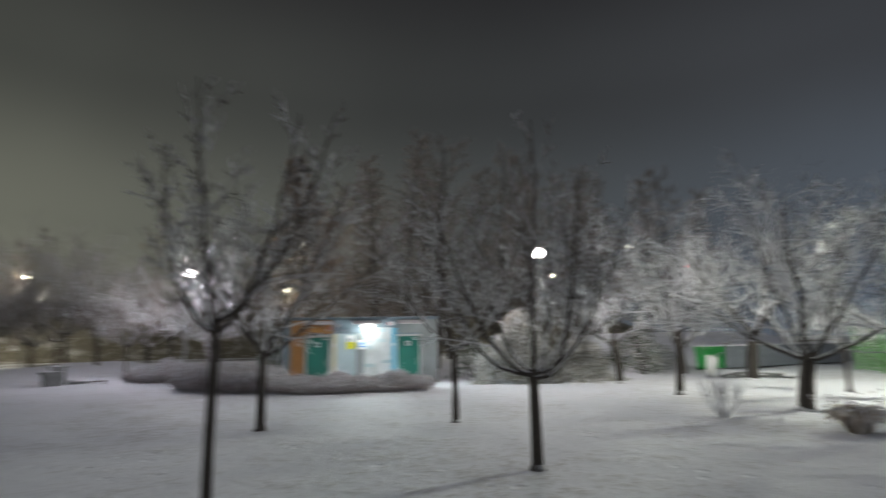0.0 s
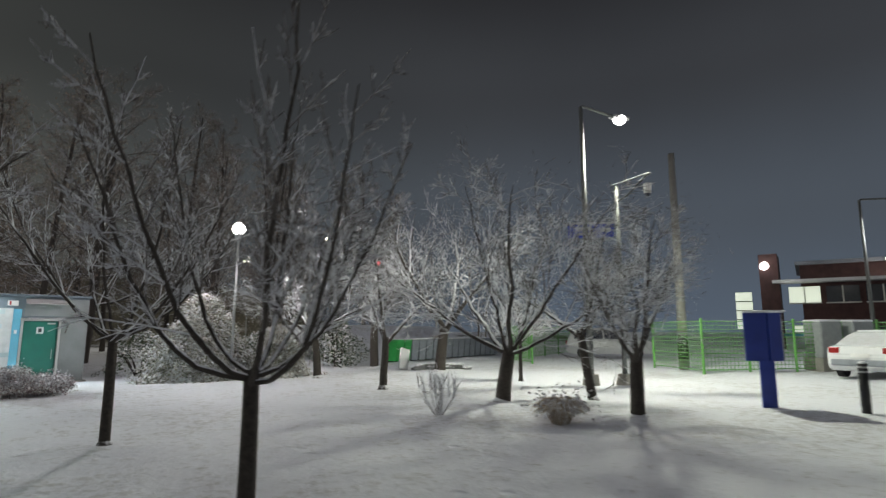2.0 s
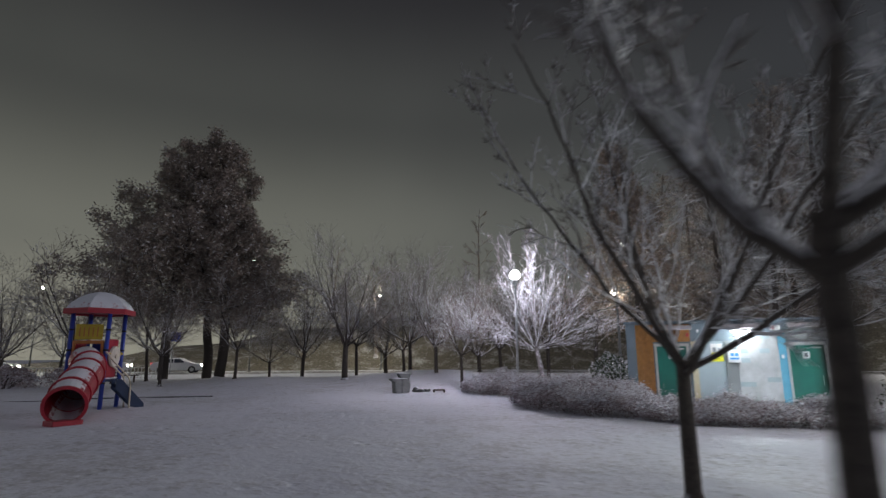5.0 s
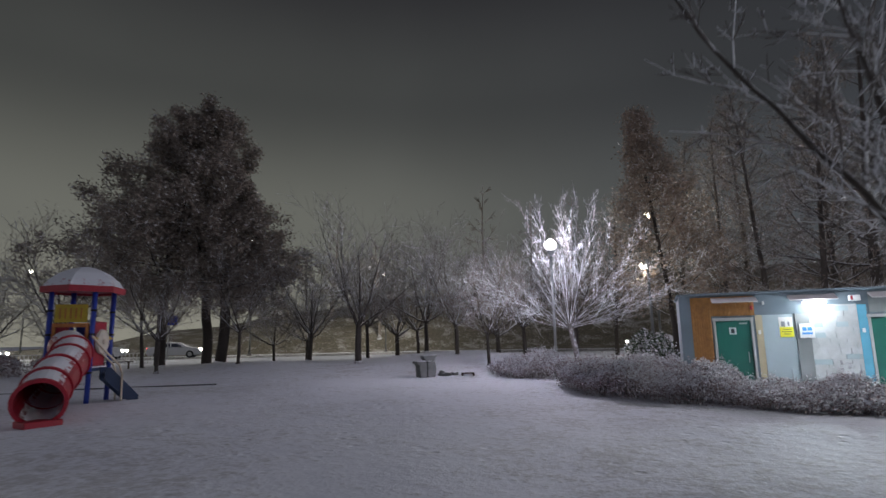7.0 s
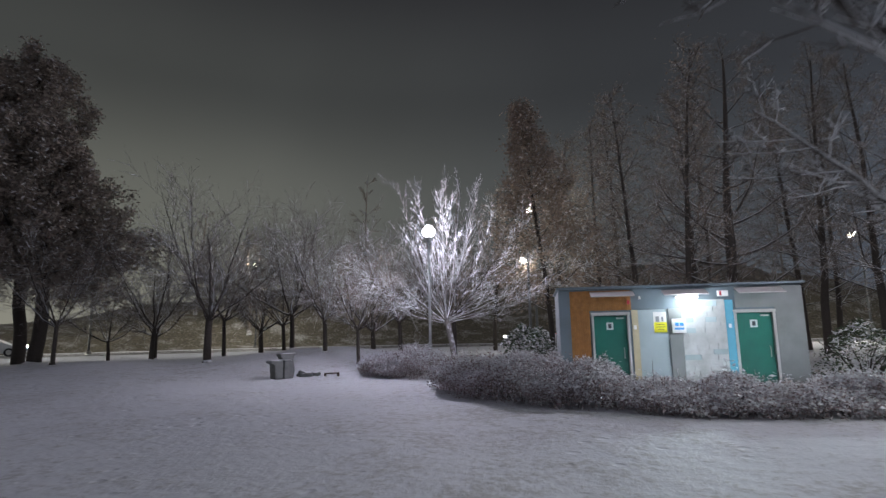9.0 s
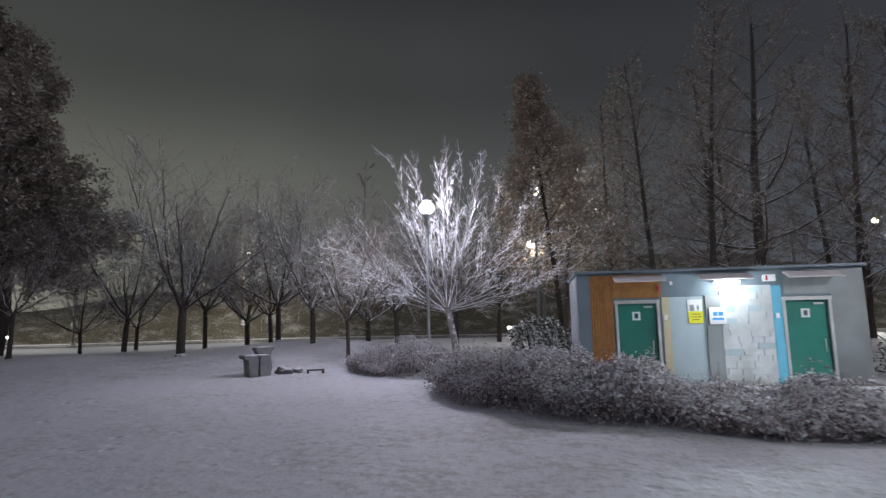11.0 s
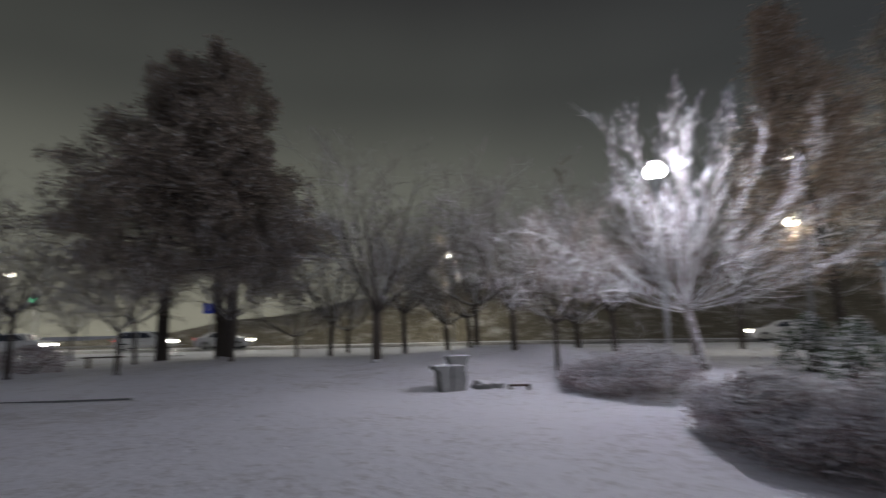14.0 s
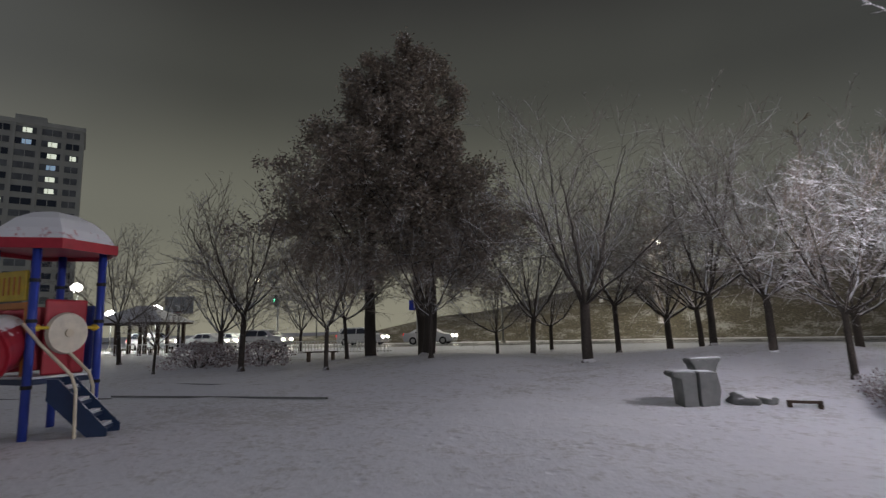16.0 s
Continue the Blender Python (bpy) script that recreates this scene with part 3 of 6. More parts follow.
make_tree("tree", (-1.9, 5.6), vase(fork=1.74, bough=2.3, radius=0.052, boughs=6, turn=-10, turn0=(30, 58), turn1=(2, 16), fade=3.2, bough_r=(0.42, 0.6)), 14, BARE, "tree", "young lawn trees")
OLD = dict(fork=0.75, radius=0.15, boughs=4, bough=3.0, open=(0.6, 1.3), levels=4, count=[0, 0, 10, 6, 3], spread=(0.4, 1.0), ratio=(0.38, 0.6),
           rise=0.03, lift=0.015, wobble=0.17, twig=0.0065, trunk_wobble=0.06, sprays=3500, spray_w=0.008)


def old(**kw):
    return dict(OLD, **kw)


make_tree("tree", (8.1, 9.05), old(fork=1.0, bough=2.5, radius=0.13, boughs=5, bough_r=(0.28, 0.42), turn0=(5, 30), turn1=(5, 45), fade=3.0, round=0.2, turn=70, wobble=0.3), 21, "gnarled bare tree lit from behind, thick dark trunk", "tree", "trees by the car park")
make_tree("tree", (7.25, 11.75), old(fork=1.0, bough=3.7, radius=0.16, boughs=8, bough_r=(0.22, 0.36), turn0=(5, 30), turn1=(8, 66), fade=2.5, round=0.1, wobble=0.3), 22, "spreading bare tree with a thick forked trunk", "tree", "trees by the car park")
make_tree("tree", (9.15, 11.1), old(fork=1.5, bough=2.6, radius=0.10, boughs=3, lean=-0.14, lean_y=0.05), 23, "leaning bare tree beside the lamp post", "tree", "trees by the car park")
make_tree("tree", (6.25, 15.45), old(fork=1.3, bough=2.9, radius=0.11, boughs=3, open=(0.4, 0.9)), 24, "slim bare tree with dark trunk", "tree", "trees by the car park")
make_tree("tree", (5.86, 19.6), old(fork=1.5, bough=2.8, radius=0.13, boughs=4), 25, "bare tree beside the snowy shrub", "tree", "trees by the car park")
make_tree("tree", (10.15, 19.3), old(fork=1.6, bough=5.0, radius=0.2, boughs=4), 26, "bare tree with a thick trunk", "tree", "trees by the car park")
make_tree("tree", (10.55, 15.3), old(fork=1.3, bough=1.3, radius=0.06, boughs=3, levels=3), 27, "small sapling by the car park edge", "tree", "trees by the car park")
make_tree("tree", (9.7, 24.0), old(fork=1.8, bough=4.8, radius=0.2, boughs=4), 28, "bare tree behind the lawn", "tree", "trees by the car park")

# the tree lit by the path lamp
make_tree("tree", (-11.65, 27.0), dict(VASE, fork=1.75, radius=0.13, boughs=30, bough_r=(0.10, 0.16), turn=40, bough=6.0, turn0=(10, 30), turn1=(6, 66), fade=1.6, round=0.12, levels=4,
          count=[0, 0, 13, 6, 3], lift=0.03, wobble=0.07, twig=0.0034, thin=0.42, spread=(0.35, 0.8), ratio=(0.16, 0.34), shrink=0.5, rise=0.03, lean=-0.16, lean_y=0.10), 31,
          "bare tree beside the path lamp, every twig white with snow", "tree", "", M_WHITETWIG, M_SNOWBARK)

# bare trees on the mound; three kinds, copied
MOUND = dict(OLD, fork=1.5, radius=0.17, boughs=8, bough_r=(0.26, 0.42), bough=4.6, turn0=(5, 30), turn1=(4, 52), fade=3.0, round=0.2, levels=3, count=[0, 0, 12, 6], shrink=0.35, lift=0.02, twig=0.0062, wobble=0.26, spray_w=0.0085, spray_out=0.10, spray_l=20)
kinds = []
for i, (px, py) in enumerate([(-21.0, 24.3), (-17.4, 27.0), (-14.75, 25.1)]):
    kinds.append(make_tree("tree", (px, py), dict(MOUND, sprays=(4800, 3400, 2000)[i], bough=(5.4, 4.6, 3.0)[i], radius=(0.155, 0.105, 0.07)[i], fork=(1.7, 1.4, 1.3)[i]), 41 + i,
                           "bare tree with snowy twigs on the low mound", "tree", "trees on the mound", M_FARTWIG if i == 2 else M_MOUNDTWIG)[0])
rng = random.Random(5)
for px, py, k, s in [(-20.2, 28.6, 1, 1.1), (-21.9, 30.3, 1, 1.0), (-24.6, 31.9, 0, 0.9), (-24.2, 28.7, 2, 1.5), (-15.6, 30.5, 1, 1.0), (-13.2, 31.2, 2, 1.6),
                     (-26.1, 26.2, 1, 1.1), (-26.7, 22.2, 2, 1.2), (-27.3, 18.6, 2, 1.2), (-33.2, 21.2, 2, 1.35), (-30.2, 27.3, 1, 0.8), (-18.6, 33.5, 0, 0.9), (-33.5, 33.0, 1, 1.1),
                     (-31.0, 16.4, 2, 1.6), (-40.0, 16.5, 0, 1.0), (-32.1, 13.5, 2, 0.75), (-42.0, 11.9, 2, 1.5), (-46.0, 22.0, 1, 1.1), (-50.0, 19.0, 0, 0.8)]:
    copy_thing(kinds[k], pose(px, py, ground_z(px, py), 0, 0, rng.uniform(0, 360)) @ Matrix.Diagonal((s, s, s * rng.uniform(0.9, 1.1), 1)))

# large trees that keep their brown leaves
OAK = dict(OLD, sprays=0, fork=4.0, radius=0.30, limb_r=0.3, leader=10.6, boughs=46, taper=0.82, bough=5.2, bough_up=-0.02, levels=3, count=[0, 0, 8, 5], lift=0.012, wobble=0.10, twig=0.014, ratio=(0.32, 0.52))
for i, (px, py, s) in enumerate([(-34.0, 22.6, 0.98), (-33.6, 25.2, 1.08), (-30.6, 24.0, 0.72)]):
    ob, g = make_tree("large_tree", (px, py), dict(OAK, leader=10.6 * s, bough=(7.2, 6.4, 3.8)[i]), 51 + i, "tall tree holding its withered brown leaves", "tree", "large leafy trees", M_FARTWIG)
    tips = g.nodes + [p for p, d in g.tips] * 2
    mesh_part("foliage", leaf_cloud(tips, 56000, 0.095, 0.18, 60 + i, 0.5, 2.1), M_OAKLEAF, ob, "withered brown leaves dusted with snow")

# tall rusty conifers behind the hut
META = dict(OLD, fork=2.4, radius=0.17, limb_r=0.22, leader=13.0, boughs=52, bough=3.0, bough_up=0.25, levels=3, count=[0, 0, 5, 2], lift=0.02, wobble=0.08, twig=0.016, ratio=(0.3, 0.5))
tall = []
for i, (px, py, s, leaves) in enumerate([(-9.9, 38.0, 0.94, 26000), (-5.2, 37.0, 0.95, 1400)]):
    ob, g = make_tree("tall_tree", (px, py), dict(META, boughs=(52, 54)[i], leader=13.0 * s, bough=(4.6, 3.4)[i], taper=(0.93, 0.72)[i], sprays=(3000, 4200)[i], spray_w=0.016), 71 + i, "tall slender tree with rusty needles", "tree", "tall trees behind the hut", M_FARTWIG)
    mesh_part("foliage", leaf_cloud([p for p, d in g.tips], leaves, (0.095, 0.07)[i], 0.26, 80 + i, 0.6, 2.0), M_METALEAF, ob, "sparse rusty needles")
    tall.append(ob)
BIGBARE = dict(OLD, fork=3.0, radius=0.21, limb_r=0.3, leader=12.0, boughs=30, bough=5.2, bough_up=0.4, levels=4, count=[0, 0, 5, 4, 1], lift=0.03, wobble=0.11, twig=0.012, ratio=(0.35, 0.55), sprays=5500, spray_w=0.016)
make_tree("tall_tree", (-1.2, 36.3), dict(BIGBARE, radius=0.30, limb_r=0.36, boughs=30, bough=6.0, count=[0, 0, 6, 4, 2], bough_up=0.05, lift=0.045, twig=0.010), 77, "tall bare tree with a dense crown of fine dark twigs", "tree", "tall trees behind the hut", M_FARTWIG)
big = make_tree("tall_tree", (3.2, 38.8), BIGBARE, 75, "tall bare tree with a dark trunk behind the hut", "tree", "tall trees behind the hut", M_FARTWIG)[0]
for k, px, py, s in [(1, -3.2, 35.0, 1.05), (1, 2.9, 41.0, 1.0), (1, -7.6, 42.0, 1.0), (2, 5.2, 37.5, 0.95), (2, -2.0, 42.5, 1.05), (1, 7.8, 34.5, 0.8), (2, -14.8, 44.0, 0.75), (1, 10.5, 40.0, 0.9), (2, 14.5, 37.0, 0.85), (1, 18.0, 42.0, 0.85), (2, 4.0, 31.5, 0.7), (1, -11.0, 47.0, 1.05), (1, -6.4, 46.5, 1.1), (1, -0.6, 47.5, 1.1), (1, 5.6, 45.5, 1.05), (1, 11.5, 46.5, 1.0), (1, 15.8, 44.5, 0.95), (1, 8.5, 38.5, 0.9)]:
    copy_thing((tall[0], tall[1], big)[k], pose(px, py, ground_z(px, py), 0, 0, rng.uniform(0, 360)) @ Matrix.Diagonal((s, s, s, 1)))


def far_woods():
    """Many thin bare trees on the bank and beyond, one mesh."""
    protos = []
    for i in range(4):
        g = Grower(90 + i, dict(BIGBARE, leader=(9, 11, 8, 12)[i], boughs=16, count=[0, 0, 5, 2], levels=3, twig=0.03, detail=0.3, bough=4.0)).grow()
        off = len(g.tv)
        v = np.array([tuple(p) for p in g.tv + g.cv])
        f = list(g.tf) + [tuple(j + off for j in q) for q in g.cf]
        protos.append((v, f))
    r = np.random.default_rng(4)
    V, F, base = [], [], 0
    made = 0
    while made < 26:
        x, y = r.uniform(-95, 75), r.uniform(8, 105)
        s = float(road_side(np.array([x]), np.array([y]))[0])
        if not (11 < s < 62) or r.random() > 0.9:
            continue
        v, f = protos[int(r.integers(0, 4))]
        a, k = r.uniform(0, 6.28), r.uniform(0.65, 1.15)
        z = float(bank_height(np.array([x]), np.array([y]))[0])
        ca, sa = math.cos(a), math.sin(a)
        w = np.stack([(v[:, 0] * ca - v[:, 1] * sa) * k + x, (v[:, 0] * sa + v[:, 1] * ca) * k + y, v[:, 2] * k + z], 1)
        V.append(w)
        F += [tuple(j + base for j in q) for q in f]
        base += len(v)
        made += 1
    me = bpy.data.meshes.new("far_woods")
    me.from_pydata(np.concatenate(V).tolist(), [], F)
    return tagged(mesh_part("far_woods", me, M_FARTWIG), "dark bare winter woods on the roadside bank", "woods", kind="stuff")


far_woods()


# ---- hedges, shrubs, tufts ----
def hedge(name, line, depth, top, seed, count, label):
    """A clipped row of shrubs along a line; the front foot follows the line."""
    rng = np.random.default_rng(seed)
    seg = [(Vector(a), Vector(b)) for a, b in zip(line[:-1], line[1:])]
    lens = [(b - a).length for a, b in seg]
    tot = sum(lens)
    ob = empty(name, Matrix(), label, "hedge")
    pts, caps = [], []
    for _ in range(count):
        u, k = rng.uniform(0, tot), 0
        while u > lens[k] and k < len(lens) - 1:
            u -= lens[k]
            k += 1
        a, b = seg[k]
        d = (b - a).normalized()
        nrm = Vector((-d.y, d.x))
        q = rng.uniform(0, 1)
        p = a + d * u
        bump = 0.82 + 0.26 * math.sin(1.9 * p.x + 2.3 * q) * math.sin(2.7 * p.y + 1) + 0.12 * math.sin(5.1 * p.x + 3.0 * p.y)
        prof = max(0.05, 1 - abs(2 * q - 1) ** 3.2)
        ztop = top * bump * (0.55 + 0.45 * prof) * (1.0 - 0.48 * float(step(p.x, -6.2, -4.2)) * float(p.x < 0))
        ztop *= 1.28 if math.sin(3.7 * p.x + 1.3 * q) * math.sin(2.9 * p.y + 4 * q) > 0.55 else 1.0
        w = rng.random()
        z = ztop * (1 - 0.75 * (1 - w ** 0.35)) if rng.random() < 0.8 else ztop * rng.random()
        x, y = p.x + nrm.x * depth * q + rng.normal(0, 0.04), p.y + nrm.y * depth * q + rng.normal(0, 0.04)
        (caps if z > ztop * 0.88 and rng.random() < 0.75 else pts).append((x, y, max(0.02, z)))
    # arching sprays that stand out of the clipped face
    for _ in range(int(tot * 55)):
        q = (caps if rng.random() < 0.6 else pts)[int(rng.integers(0, min(len(caps), len(pts))))]
        a, up = rng.uniform(0, 6.28), rng.uniform(0.12, 0.40)
        out = rng.uniform(0.04, 0.22)
        white = rng.random() < 0.45
        for k in range(9):
            t = k / 8
            p = (q[0] + math.cos(a) * out * t, q[1] + math.sin(a) * out * t, q[2] + up * (t - 0.45 * t * t))
            (caps if white else pts).append(p)
    mesh_part("foliage", leaf_cloud(pts, len(pts), 0.028, 0.035, seed + 1, 0.8, 2.1), M_HEDGELEAF, ob, "dull reddish-brown leaves and twigs")
    mesh_part("snow_cover", leaf_cloud(caps, len(caps), 0.034, 0.035, seed + 2, 0.35), M_HEDGESNOW, ob, "snow lying on the clipped top")
    # low pads of snow settled on the clipped top
    v, f = [], []
    for _ in range(int(tot * 60)):
        q = caps[int(rng.integers(0, len(caps)))]
        if rng.random() > 0.35 + 0.65 * float(q[0] > -6.8):
            continue
        s, b0 = rng.uniform(0.025, 0.07), len(v)
        v.append((q[0], q[1], q[2] + 0.03))
        for k in range(7):
            a, e = k * 0.898, s * rng.uniform(0.6, 1.3)
            v.append((q[0] + e * math.cos(a), q[1] + e * math.sin(a), q[2] + rng.uniform(-0.015, 0.015)))
        f += [(b0, b0 + 1 + k, b0 + 1 + (k + 1) % 7) for k in range(7)]
    tagged(mesh_part("snow_cover", as_mesh("snow_cover", v, f), M_SNOW, ob, "patches of settled snow", smooth=True), kind="stuff")
    # stems
    v, f = [], []
    n = int(tot * 9)
    for _ in range(n):
        u, k = rng.uniform(0, tot), 0
        while u > lens[k] and k < len(lens) - 1:
            u -= lens[k]
            k += 1
        a, b = seg[k]
        d = (b - a).normalized()
        nrm = Vector((-d.y, d.x))
        p = a + d * u + nrm * depth * rng.uniform(0.1, 0.9)
        q0 = Vector((p.x, p.y, -0.35))
        for _k in range(3):
            tip = q0 + Vector((rng.normal(0, 0.16), rng.normal(0, 0.16), 0.35 + top * rng.uniform(0.6, 1.0) * (1.0 - 0.48 * float(step(p.x, -6.2, -4.2)) * float(p.x < 0))))
            if rng.random() < 0.03:
                tip.z += top * rng.uniform(0.15, 0.45)
            tube(v, f, [q0, q0.lerp(tip, 0.5) + Vector((rng.normal(0, 0.03), rng.normal(0, 0.03), 0)), tip], [0.010, 0.007, 0.004], 3)
    tagged(mesh_part("stem_tangle", as_mesh("stems", v, f), M_MOUNDTWIG, ob), kind="stuff")
    return ob


hedge("hedge", [(-10.0, 20.3), (-9.5, 19.3), (-8.7, 18.4), (-7.5, 17.55), (-6.0, 17.0), (-4.3, 16.7), (-2.4, 16.95), (-0.4, 17.7)], 2.1, 0.80, 7, 165000, "clipped shrub hedge dusted with snow in front of the hut")
hedge("hedge", [(-14.2, 24.1), (-13.3, 22.8), (-12.2, 22.1), (-10.9, 22.0)], 2.0, 0.78, 8, 34000, "clipped shrub hedge round the path lamp, dusted with snow")


def mound_shrub(name, place, rad, tall_, seed, count, leafm, snowm, label, cone=0.0, z_up=0.55):
    rng = np.random.default_rng(seed)
    ob = empty(name, pose(place[0], place[1], ground_z(*place)), label, "shrub")
    pts, caps = [], []
    for _ in range(count):
        a, t = rng.uniform(0, 2 * math.pi), rng.random()
        zz = tall_ * t
        edge = rad * (1 - t ** 2.2) ** 0.6 * (1 - cone * t)
        edge *= 0.82 + 0.2 * math.sin(3 * a + 5 * t) + 0.12 * math.sin(7 * a - 9 * t)
        r = edge * (1 - 0.35 * rng.random() ** 2)
        p = (r * math.cos(a), r * math.sin(a), zz + 0.04)
        (caps if rng.random() < z_up else pts).append(p)
    mesh_part("foliage", leaf_cloud(pts, len(pts), 0.055, 0.06, seed + 1, 0.6, 2.4), leafm, ob)
    mesh_part("snow_cover", leaf_cloud(caps, len(caps), 0.055, 0.06, seed + 2, 0.4, 2.4), snowm, ob, "snow bent over the sprays")["kind"] = "stuff"
    v, f = [], []
    for _ in range(14):
        a = rng.uniform(0, 6.28)
        tip = Vector((rad * 0.7 * math.cos(a), rad * 0.7 * math.sin(a), tall_ * rng.uniform(0.4, 0.85)))
        tube(v, f, [Vector((0.1 * math.cos(a), 0.1 * math.sin(a), -0.1)), tip * 0.5 + Vector((0, 0, 0.1)), tip], [0.035, 0.022, 0.008], 5)
    tagged(mesh_part("stem_tangle", as_mesh("stems", v, f), M_BARK, ob), kind="stuff")
    return ob


def drooping_shrub(place, rad, tall_, seed, branches, label):
    """Evergreen with arching sprays that bow under snow; snow lies on their upper side."""
    rng = np.random.default_rng(seed)
    ob = empty("snowy_shrub", pose(place[0], place[1], ground_z(*place)), label, "shrub")
    green, white, v, f = [], [], [], []
    for k in range(branches):
        t = (k + rng.random()) / branches
        a = k * 2.39996 + rng.normal(0, 0.3)
        L = rad * (1 - 0.82 * t ** 1.3) * rng.uniform(0.7, 1.12)
        z0 = tall_ * (0.10 + 0.84 * t)
        up, down = rng.uniform(0.15, 0.45), rng.uniform(0.45, 0.85)
        line = []
        for i in range(9):
            u = (i + 1) / 9
            line.append(Vector((L * u * math.cos(a), L * u * math.sin(a), max(0.05, z0 + L * (up * u - down * u * u)))))
        tube(v, f, [Vector((0, 0, z0 * 0.8))] + line, [0.02] + [0.014 - 0.001 * i for i in range(9)], 3)
        side = Vector((-math.sin(a), math.cos(a), 0))
        for i, p in enumerate(line):
            w = 0.34 * L * (1 - abs(i / 8 - 0.55)) * 0.6
            for _ in range(9):
                q = p + side * rng.normal(0, w) - Vector((0, 0, abs(rng.normal(0, 0.10))))
                green.append(tuple(q))
                if rng.random() < 0.40 + 0.55 * i / 8:
                    white.append(tuple(q + Vector((0, 0, 0.05))))
    mesh_part("foliage", leaf_cloud(green, int(len(green) * 2.6), 0.036, 0.06, seed + 1, 0.5, 2.8), M_FROSTED, ob, "dull green sprays")
    tagged(mesh_part("snow_cover", leaf_cloud(white, int(len(white) * 2.6), 0.040, 0.055, seed + 2, 0.3, 2.6), M_CONSNOW, ob, "snow lying along the bowed sprays"), kind="stuff")
    tagged(mesh_part("stem_tangle", as_mesh("stems", v, f), M_BARK, ob), kind="stuff")


drooping_shrub((2.8, 22.5), 2.3, 3.1, 101, 170, "bushy evergreen weighed down by snow beside the lamp")
drooping_shrub((4.9, 21.1), 1.5, 1.7, 102, 80, "low evergreen shrub covered with snow")
mound_shrub("snowy_shrub", (9.0, 27.5), 1.9, 1.5, 103, 5000, M_CONIFER, M_CONSNOW, "rounded dark evergreen shrub with a snowy top", 0.0, 0.25)
mound_shrub("snowy_shrub", (6.2, 28.0), 1.7, 1.4, 104, 4500, M_CONIFER, M_CONSNOW, "rounded dark evergreen shrub with a snowy top", 0.0, 0.25)
mound_shrub("snowy_shrub", (8.3, 24.6), 0.9, 2.6, 105, 3500, M_CONIFER, M_CONSNOW, "young fir with snowy sprays", 0.75, 0.35)
for i, (px, py, rr, hh) in enumerate([(-8.6, 27.5, 0.9, 1.6), (-7.5, 29.5, 1.1, 1.3), (-9.9, 30.5, 1.2, 1.5), (1.2, 27.5, 1.6, 1.7), (2.6, 26.0, 1.3, 1.3)]):
    mound_shrub("dark_shrub", (px, py), rr, hh, 110 + i, 2600, M_CONIFER, M_CONSNOW, "dark evergreen shrub near the hut wall", 0.3, 0.15)
for i, (px, py, rr, hh) in enumerate([(-34.8, 15.1, 1.7, 1.0), (-33.9, 17.6, 1.5, 1.0), (-36.4, 15.9, 1.3, 0.9)]):
    mound_shrub("bare_shrub", (px, py), rr, hh, 120 + i, 2600, M_HEDGELEAF, M_HEDGESNOW, "twiggy brown shrub with thin snow", 0.0, 0.06)


def twig_shrub(place, seed, n, spread_, tall_):
    r = random.Random(seed)
    v, f = [], []
    for _ in range(n):
        a, o = r.uniform(0, 6.28), r.uniform(0.1, 1.0) * spread_
        tip = Vector((math.cos(a) * o, math.sin(a) * o, tall_ * r.uniform(0.65, 1.05)))
        mid = Vector((tip.x * 0.8, tip.y * 0.8, tip.z * 0.45))
        tube(v, f, [Vector((0.05 * math.cos(a), 0.05 * math.sin(a), -0.03)), mid, tip], [0.008, 0.006, 0.004], 4)
        for _k in range(4):
            t2 = mid.lerp(tip, r.random()) + Vector((r.uniform(-.12, .12), r.uniform(-.12, .12), r.uniform(0.03, .18)))
            tube(v, f, [mid.lerp(tip, r.random() * 0.6), t2], [0.006, 0.004], 3)
    ob = empty("bare_bush", pose(place[0], place[1], ground_z(*place)), "small bare bush of frosted twigs on the lawn", "bush")
    tagged(mesh_part("twigs", as_mesh("twigs", v, f), M_WHITETWIG, ob), kind="stuff")


twig_shrub((5.25, 10.9), 131, 30, 0.46, 0.74)


def grass_tuft(place, seed, n, rad, tall_):
    rng = np.random.default_rng(seed)
    v, f = [], []
    for _ in range(n):
        a, r0, o = rng.uniform(0, 6.28), rad * 0.35 * rng.random(), rad * rng.uniform(0.2, 1.2)
        d = Vector((math.cos(a), math.sin(a), 0))
        w = d.orthogonal().normalized() * 0.006
        p0 = d * r0
        p1 = d * (r0 + o * 0.45) + Vector((0, 0, tall_ * rng.uniform(0.6, 1.0)))
        p2 = d * (r0 + o) + Vector((0, 0, tall_ * rng.uniform(0.2, 0.85)))
        b = len(v)
        v += [p0 - w, p0 + w, p1 + w, p1 - w, p2]
        f += [(b, b + 1, b + 2, b + 3), (b + 3, b + 2, b + 4)]
    ob = empty("grass_tuft", pose(place[0], place[1], ground_z(*place) - 0.02), "dry straw-coloured grass tuft with snowy seed heads", "grass tuft")
    tagged(mesh_part("blades", as_mesh("blades", v, f), M_STRAW, ob), kind="stuff")
    tips = [p for p in v[4::5] if p.z > tall_ * 0.35]
    mesh_part("snow_cover", leaf_cloud([t + Vector((0, 0, 0.12)) for t in tips], 260, 0.045, 0.09, seed, 0.6), M_HEDGESNOW, ob)["kind"] = "stuff"


grass_tuft((6.45, 9.15), 141, 900, 0.38, 0.42)


# ---- toilet hut ----
HUT = pose(-6.34, 24.53, -0.35, 0, 0, 11.0) @ Matrix.Diagonal((1.017, 1, 1, 1))
TOPZ = 2.93


